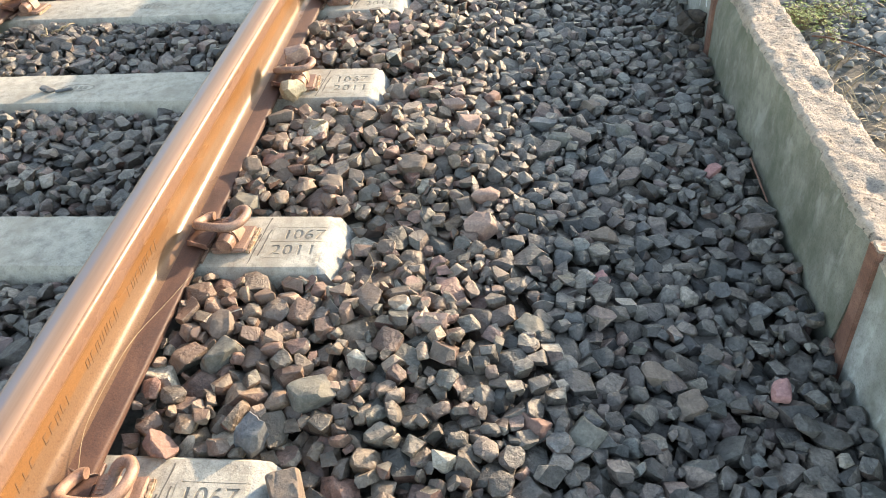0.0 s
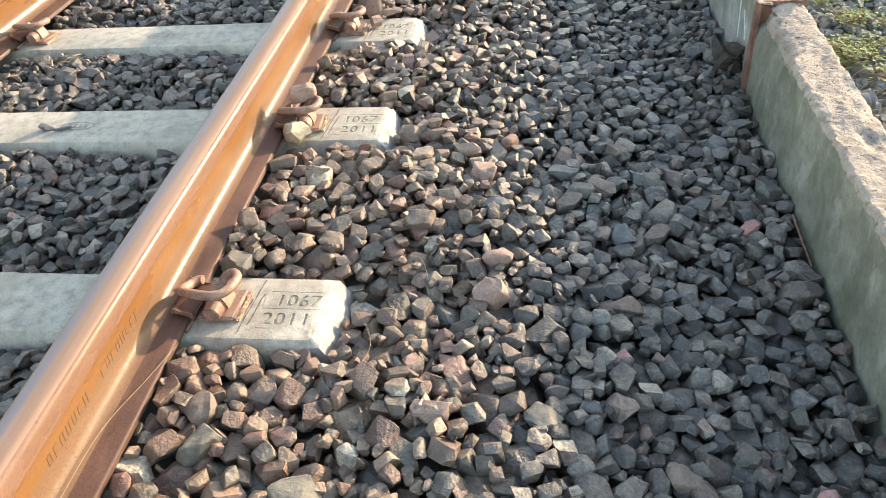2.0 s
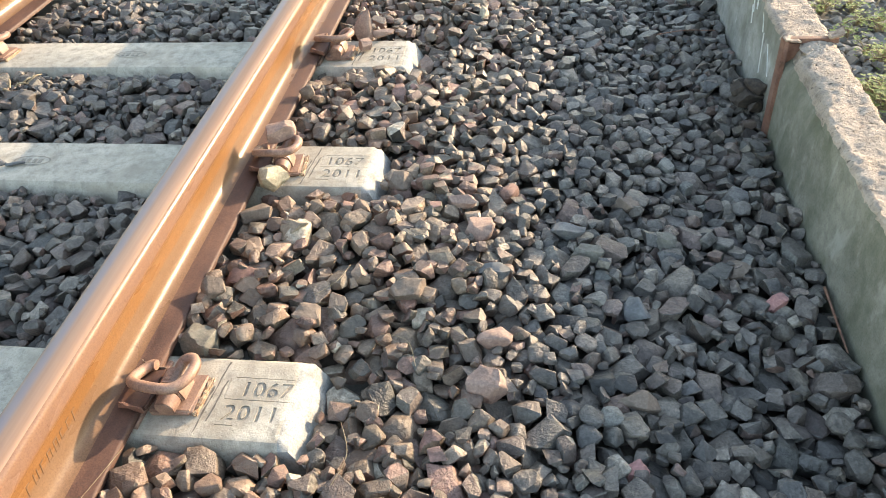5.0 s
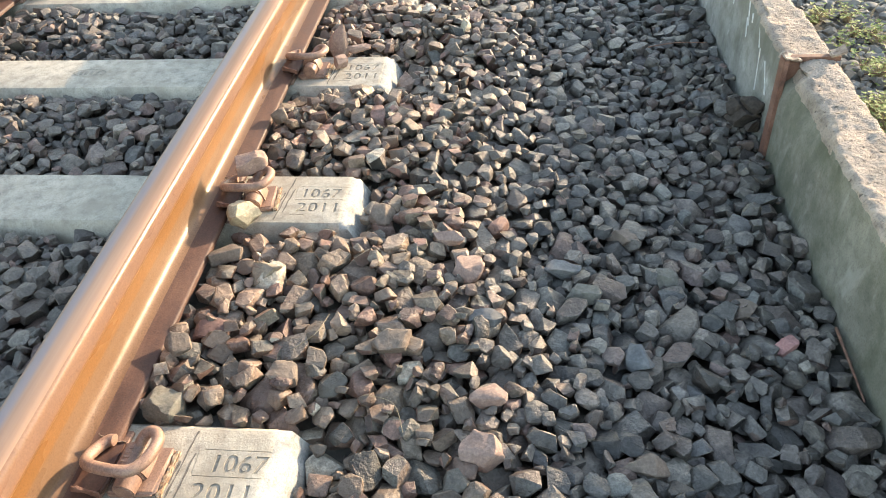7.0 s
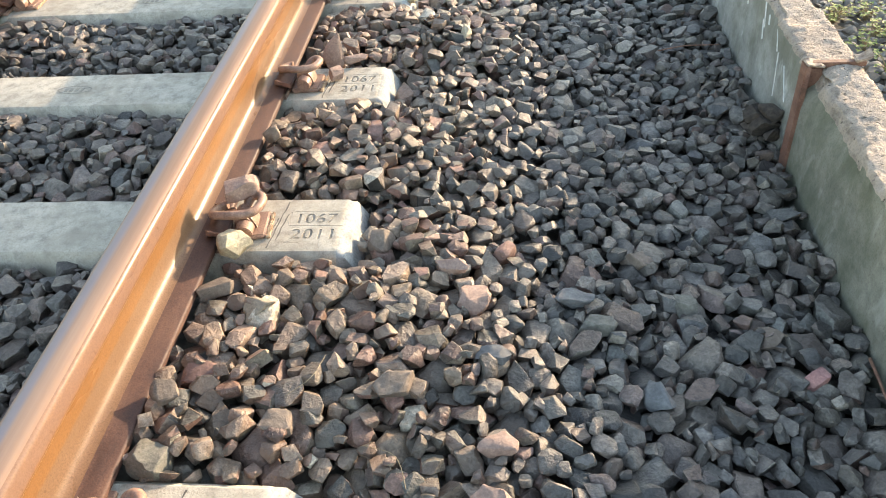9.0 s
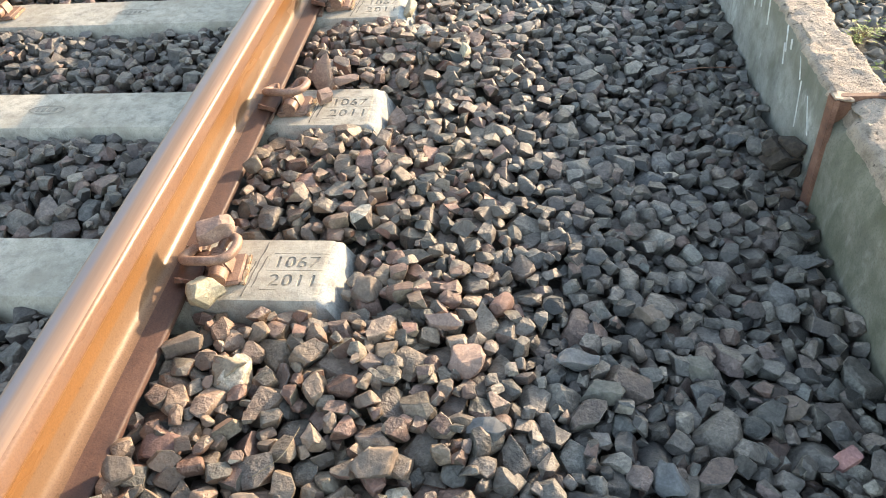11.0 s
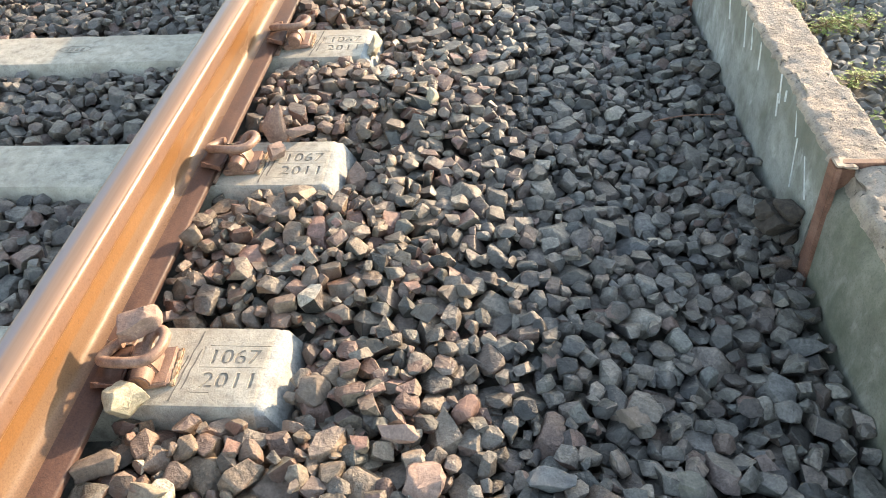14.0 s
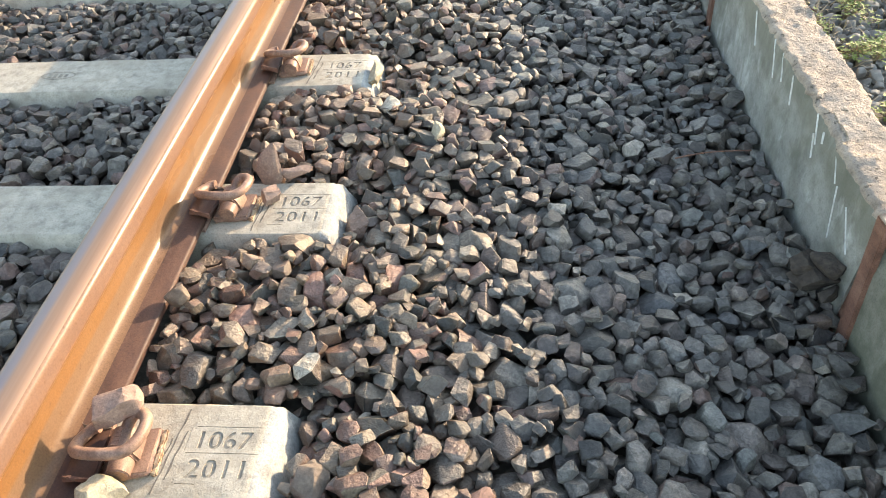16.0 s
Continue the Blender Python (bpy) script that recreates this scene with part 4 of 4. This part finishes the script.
for _ in range(1300):
    x, y = 1.48 + abs(rng.gauss(0, 0.3)), rng.uniform(-0.2, 3.1)
    if math.sin(y * 3.3 + x * 4) < -0.2:
        continue
    a, lean, h, w = rng.uniform(0, math.tau), rng.uniform(0.02, 0.09), rng.uniform(0.008, 0.05), rng.uniform(0.0012, 0.0026)
    d, s = Vector((math.cos(a), math.sin(a), 0)), Vector((-math.sin(a), math.cos(a), 0))
    p = Vector((x, y, -0.055))
    q, t = p + d * lean * 0.4 + Vector((0, 0, h * 0.7)), p + d * lean + Vector((0, 0, h))
    v = [bm.verts.new(c) for c in (p - s * w, p + s * w, q + s * w * 0.8, q - s * w * 0.8, t)]
    bm.faces.new(v[:4]), bm.faces.new((v[3], v[2], v[4]))
tagged(link("dry_grass", bm, STRAW), "thin dry yellow grass on the verge", "grass", kind="stuff")
for k in range(14):
    x, y, a = 1.5 + rng.random() * 0.5, rng.uniform(0.3, 2.6), rng.uniform(0, math.tau)
    n = rng.uniform(0.05, 0.14)
    pts = [(0, 0, 0), (n * math.cos(a), n * math.sin(a), 0.015), (2 * n * math.cos(a + 0.3), 2 * n * math.sin(a + 0.3), 0.004)]
    ob = link("dry_twig", rod(pts, 0.0022, 6, 0.4, 5), TWIG if k % 2 else STRAW)
    ob.location = (x, y, -0.035)
    tagged(ob, "thin dry twig lying on the gravel verge", "twig", "twigs on the verge")


# ---- single things on the track ----
def own_stone(tone, name, seed, x, y, z, dims, turn, label, group="", taper=0.0):
    """A stone that stands out, with its own colour, of the given length, width and height."""
    v, t, _ = rock(seed, 1.0, 0.6, 0.7)
    v = v / (v.max(0) - v.min(0)) * np.array(dims)
    v[:, :2] *= (1 - taper * (v[:, 2:] / dims[2] + 0.2).clip(0, 0.75))
    me = bpy.data.meshes.new(name)
    me.from_pydata(v.tolist(), [], t.tolist())
    me.polygons.foreach_set("use_smooth", np.ones(len(t), bool))
    me.set_sharp_from_angle(angle=radians(28))
    me.materials.append(tone)
    ob = new(name, me)
    ob.matrix_basis = pose(x, y, z, *turn)
    return tagged(ob, label, "stone", group)


def tone(name, a, b):
    n = Nodes(name, 0.75)
    g, p = n.noise(190, 5, 0.65), n.noise(40, 4, 0.6)
    col = n.mix(1.0, n.ramp(p, [(0.3, a), (0.7, b)]), n.ramp(g, [(0.3, 0.7), (0.55, 1.0), (0.72, 1.3)]), "MULTIPLY")
    return n.done(col, [(p, 0.004, 0.5), (g, 0.0018, 0.7)])


PINKISH = tone("brown_pink_stone", (0.245, 0.162, 0.130), (0.345, 0.240, 0.195))
YELLOW = tone("pale_yellow_stone", (0.36, 0.31, 0.22), (0.48, 0.42, 0.30))
ROSE = tone("rose_stone", (0.34, 0.17, 0.16), (0.46, 0.25, 0.23))
BROWN = tone("dull_brown_stone", (0.135, 0.105, 0.084), (0.225, 0.172, 0.135))
SLATE = tone("slate_stone", (0.095, 0.100, 0.106), (0.165, 0.170, 0.174))
OLIVE = tone("olive_grey_stone", (0.104, 0.100, 0.084), (0.190, 0.178, 0.150))
SAND = tone("sandy_stone", (0.225, 0.180, 0.130), (0.330, 0.275, 0.205))
RUSSET = tone("russet_stone", (0.150, 0.084, 0.068), (0.250, 0.150, 0.122))
own_stone(PINKISH, "loose_stone", 301, 0.110, 0.672, 0.078, (0.076, 0.046, 0.036), (6, -8, 24), "brownish-pink block of stone perched on a rail clip")
own_stone(YELLOW, "loose_stone", 302, 0.112, 0.550, 0.032, (0.068, 0.060, 0.062), (20, 10, 40), "pale yellow stone beside a sleeper and rail clip")
own_stone(PINKISH, "loose_stone", 303, 0.178, 1.312, 0.046, (0.072, 0.032, 0.118), (-14, 12, -18), "upright brown stone flake standing beside a sleeper", taper=1.2)
own_stone(PINKISH, "loose_stone", 304, 0.228, 1.318, 0.016, (0.075, 0.030, 0.026), (0, 4, 8), "long brown stone lying on the sleeper's edge")
own_stone(PINKISH, "loose_stone", 305, 0.192, 1.235, 0.018, (0.042, 0.032, 0.030), (14, 10, 50), "brown stone lying on a sleeper beside the rail clip")
own_stone(SLATE, "loose_stone", 306, -0.655, 0.622, 0.008, (0.045, 0.022, 0.018), (0, 6, -12), "dark stone flake lying on a concrete sleeper")
own_stone(SLATE, "loose_stone", 307, -0.605, 0.618, 0.006, (0.055, 0.014, 0.012), (0, -4, 6), "dark stone splinter lying on a concrete sleeper")
own_stone(ROSE, "loose_stone", 308, 0.895, -0.090, -0.066, (0.046, 0.036, 0.034), (10, 0, 20), "rose-coloured stone among the grey ballast")
own_stone(ROSE, "loose_stone", 309, 1.190, -0.345, -0.088, (0.050, 0.036, 0.040), (0, 12, 70), "dull red stone among the grey ballast")
own_stone(ROSE, "loose_stone", 310, 1.215, 0.335, -0.098, (0.040, 0.034, 0.036), (0, 12, 30), "dull red stone close to the wall")
own_stone(BROWN, "loose_stone", 313, 0.096, 0.185, 0.030, (0.046, 0.040, 0.034), (5, 10, 30), "brown stone lying against the rail foot")
own_stone(BROWN, "loose_stone", 314, 0.098, 0.935, 0.032, (0.044, 0.040, 0.042), (5, 10, 10), "dark brown stone lying against the rail foot")
own_stone(BROWN, "loose_stone", 315, 0.365, -0.600, 0.000, (0.062, 0.052, 0.055), (15, 10, 10), "dull brown stone against the sleeper's end")
own_stone(BROWN, "loose_stone", 317, 0.405, 0.610, -0.018, (0.062, 0.055, 0.050), (10, 10, 60), "large grey-brown stone against the sleeper's end")
own_stone(YELLOW, "loose_stone", 318, 0.345, 1.770, -0.004, (0.035, 0.085, 0.040), (10, 14, -12), "long pale stone leaning on the sleeper's end")
own_stone(YELLOW, "loose_stone", 319, 0.537, 1.490, -0.006, (0.034, 0.060, 0.040), (18, 10, -10), "long pale stone catching the sun")

def landmark(tone, x, y, w, h, label):
    """A larger stone that stands out of the ballast, w across and h high and deep."""
    k = int(abs(x) * 1000 + abs(y) * 977)
    own_stone(tone, "loose_stone", 400 + k, x, y, float(bed_height(x)) + 0.022 - 0.36 * h, (w, 0.9 * h, 0.78 * h), (k % 23 - 11, k % 19 - 9, k % 61 - 30), label)


landmark(SAND, 0.192, 0.391, 0.070, 0.068, "sandy tan ballast stone near the rail")
landmark(BROWN, 0.104, 0.446, 0.080, 0.044, "dull brown ballast stone near the rail")
landmark(PINKISH, 0.600, 0.448, 0.066, 0.074, "brownish-pink ballast stone at the edge of the shade")
landmark(OLIVE, 0.841, 0.415, 0.079, 0.038, "olive-grey rough ballast stone in the shade of the wall")
landmark(SLATE, 0.787, 0.474, 0.076, 0.050, "dark slate-grey flat ballast stone in the shade of the wall")
landmark(BROWN, 0.936, 0.594, 0.054, 0.054, "dull brown ballast stone in the shade of the wall")
landmark(PINKISH, 0.558, 0.520, 0.075, 0.039, "brownish-pink ballast stone at the edge of the shade")
landmark(OLIVE, 1.002, 0.485, 0.059, 0.045, "olive-grey rough ballast stone in the shade of the wall")
landmark(RUSSET, 0.657, 0.580, 0.036, 0.060, "russet-brown ballast stone at the edge of the shade")
landmark(OLIVE, 0.108, 0.082, 0.068, 0.068, "olive-grey rough ballast stone near the rail")
landmark(RUSSET, 0.140, 0.253, 0.076, 0.066, "russet-brown ballast stone near the rail")
landmark(BROWN, 0.472, 0.245, 0.076, 0.066, "dull brown ballast stone at the edge of the shade")
landmark(PINKISH, 0.650, 0.138, 0.066, 0.052, "brownish-pink ballast stone at the edge of the shade")
landmark(BROWN, 0.915, 0.044, 0.074, 0.046, "dull brown ballast stone in the shade of the wall")
landmark(PINKISH, 0.652, 0.034, 0.070, 0.060, "brownish-pink ballast stone at the edge of the shade")
landmark(SLATE, 0.645, 0.315, 0.066, 0.042, "dark slate-grey flat ballast stone at the edge of the shade")
landmark(BROWN, 1.146, 0.425, 0.064, 0.054, "dull brown ballast stone in the shade of the wall")
landmark(SLATE, 0.918, 0.266, 0.060, 0.058, "dark slate-grey flat ballast stone in the shade of the wall")
landmark(BROWN, 0.301, 0.157, 0.055, 0.050, "dull brown ballast stone near the rail")
landmark(OLIVE, 0.745, -0.242, 0.064, 0.056, "olive-grey rough ballast stone in the shade of the wall")
landmark(PINKISH, 0.567, -0.261, 0.072, 0.046, "brownish-pink ballast stone at the edge of the shade")
landmark(OLIVE, 0.187, -0.357, 0.078, 0.060, "olive-grey rough ballast stone near the rail")
landmark(OLIVE, 0.364, -0.429, 0.080, 0.064, "olive-grey rough ballast stone at the edge of the shade")
landmark(RUSSET, 0.746, -0.453, 0.068, 0.054, "russet-brown ballast stone in the shade of the wall")
landmark(OLIVE, 0.835, -0.463, 0.066, 0.064, "olive-grey rough ballast stone in the shade of the wall")
landmark(SLATE, 0.292, -0.521, 0.044, 0.066, "dark slate-grey flat ballast stone near the rail")
landmark(BROWN, 1.034, -0.372, 0.062, 0.050, "dull brown ballast stone in the shade of the wall")
landmark(BROWN, 0.158, -0.283, 0.064, 0.066, "dull brown ballast stone near the rail")
landmark(BROWN, 0.979, -0.313, 0.060, 0.056, "dull brown ballast stone in the shade of the wall")
landmark(RUSSET, 0.148, -0.542, 0.062, 0.048, "russet-brown ballast stone near the rail")

# lump of dark earth at the wall's foot
for k, (dx, dy, dz, s) in enumerate(((0, 0, 0, 0.075), (-0.02, 0.03, 0.012, 0.06), (0.012, -0.03, -0.004, 0.05), (0.008, 0.012, 0.034, 0.062))):
    own_stone(EARTH, "earth_clod", 330 + k, 1.296 + dx, 1.068 + dy, -0.066 + dz, (s * 1.1, s * 0.8, s * 0.75), (20 * k, 15, 40 * k), "dark brown earth clod at the foot of the wall", "earth clods")

ob = link("stick", rod([(1.312, 0.375, -0.092), (1.308, 0.31, -0.088), (1.314, 0.215, -0.104)], 0.0032, 8, 0.6), TWIG)
tagged(ob, "brown dry stick leaning at the foot of the wall", "stick")
ob = link("twig", rod([(1.09, 1.448, -0.058), (1.17, 1.462, -0.052), (1.27, 1.480, -0.062)], 0.0019, 6, 0.7), TWIG)
tagged(ob, "thin reddish twig lying across the ballast", "twig")
ob = link("dry_twig", rod([(1.600, 0.905, -0.026), (1.650, 0.865, -0.018), (1.727, 0.777, -0.014), (1.80, 0.66, -0.026)], 0.0030, 7, 0.7), TWIG)
tagged(ob, "long reddish twig lying on the gravel verge", "twig", "twigs on the verge")
ob = link("grass_straw", rod([(0.080, -0.165, 0.028), (0.060, -0.24, 0.030), (0.036, -0.345, 0.040), (0.030, -0.44, 0.042), (0.034, -0.54, 0.042), (0.058, -0.62, 0.034)], 0.0005, 5), STRAW)
tagged(ob, "hair-thin dry grass stem lying on the rail foot", "grass stem")
for k in range(5):
    a = rng.uniform(-1.2, 1.2) + (k % 2) * 1.5
    n = rng.uniform(0.015, 0.035)
    ob = link("straw", rod([(0, 0, 0), (n * math.cos(a), n * math.sin(a), 0.012), (2 * n * math.cos(a + 0.2), 2 * n * math.sin(a + 0.2), 0.006)], 0.0035, 6, 0.5), STRAW)
    ob.location = (-0.87 + 0.014 * k, 0.99 + 0.010 * k, 0.004)
    tagged(ob, "pale dry straw lying on the ballast", "straw", "straws")

for x, y, a, n in ((0.30, 0.20, 0.6, 0.05), (0.22, 0.95, 2.4, 0.045), (0.42, -0.20, 1.2, 0.06), (0.34, 0.88, 0.3, 0.04), (0.52, 0.05, 2.0, 0.05)):
    ob = link("straw", rod([(0, 0, 0), (n * math.cos(a), n * math.sin(a), 0.014), (2 * n * math.cos(a + 0.4), 2 * n * math.sin(a + 0.4), 0.004)], 0.0007, 5, 0.6), STRAW)
    ob.location = (x, y, float(bed_height(x)) + 0.012)
    tagged(ob, "hair-thin dry straw lying on the ballast", "straw", "straws")
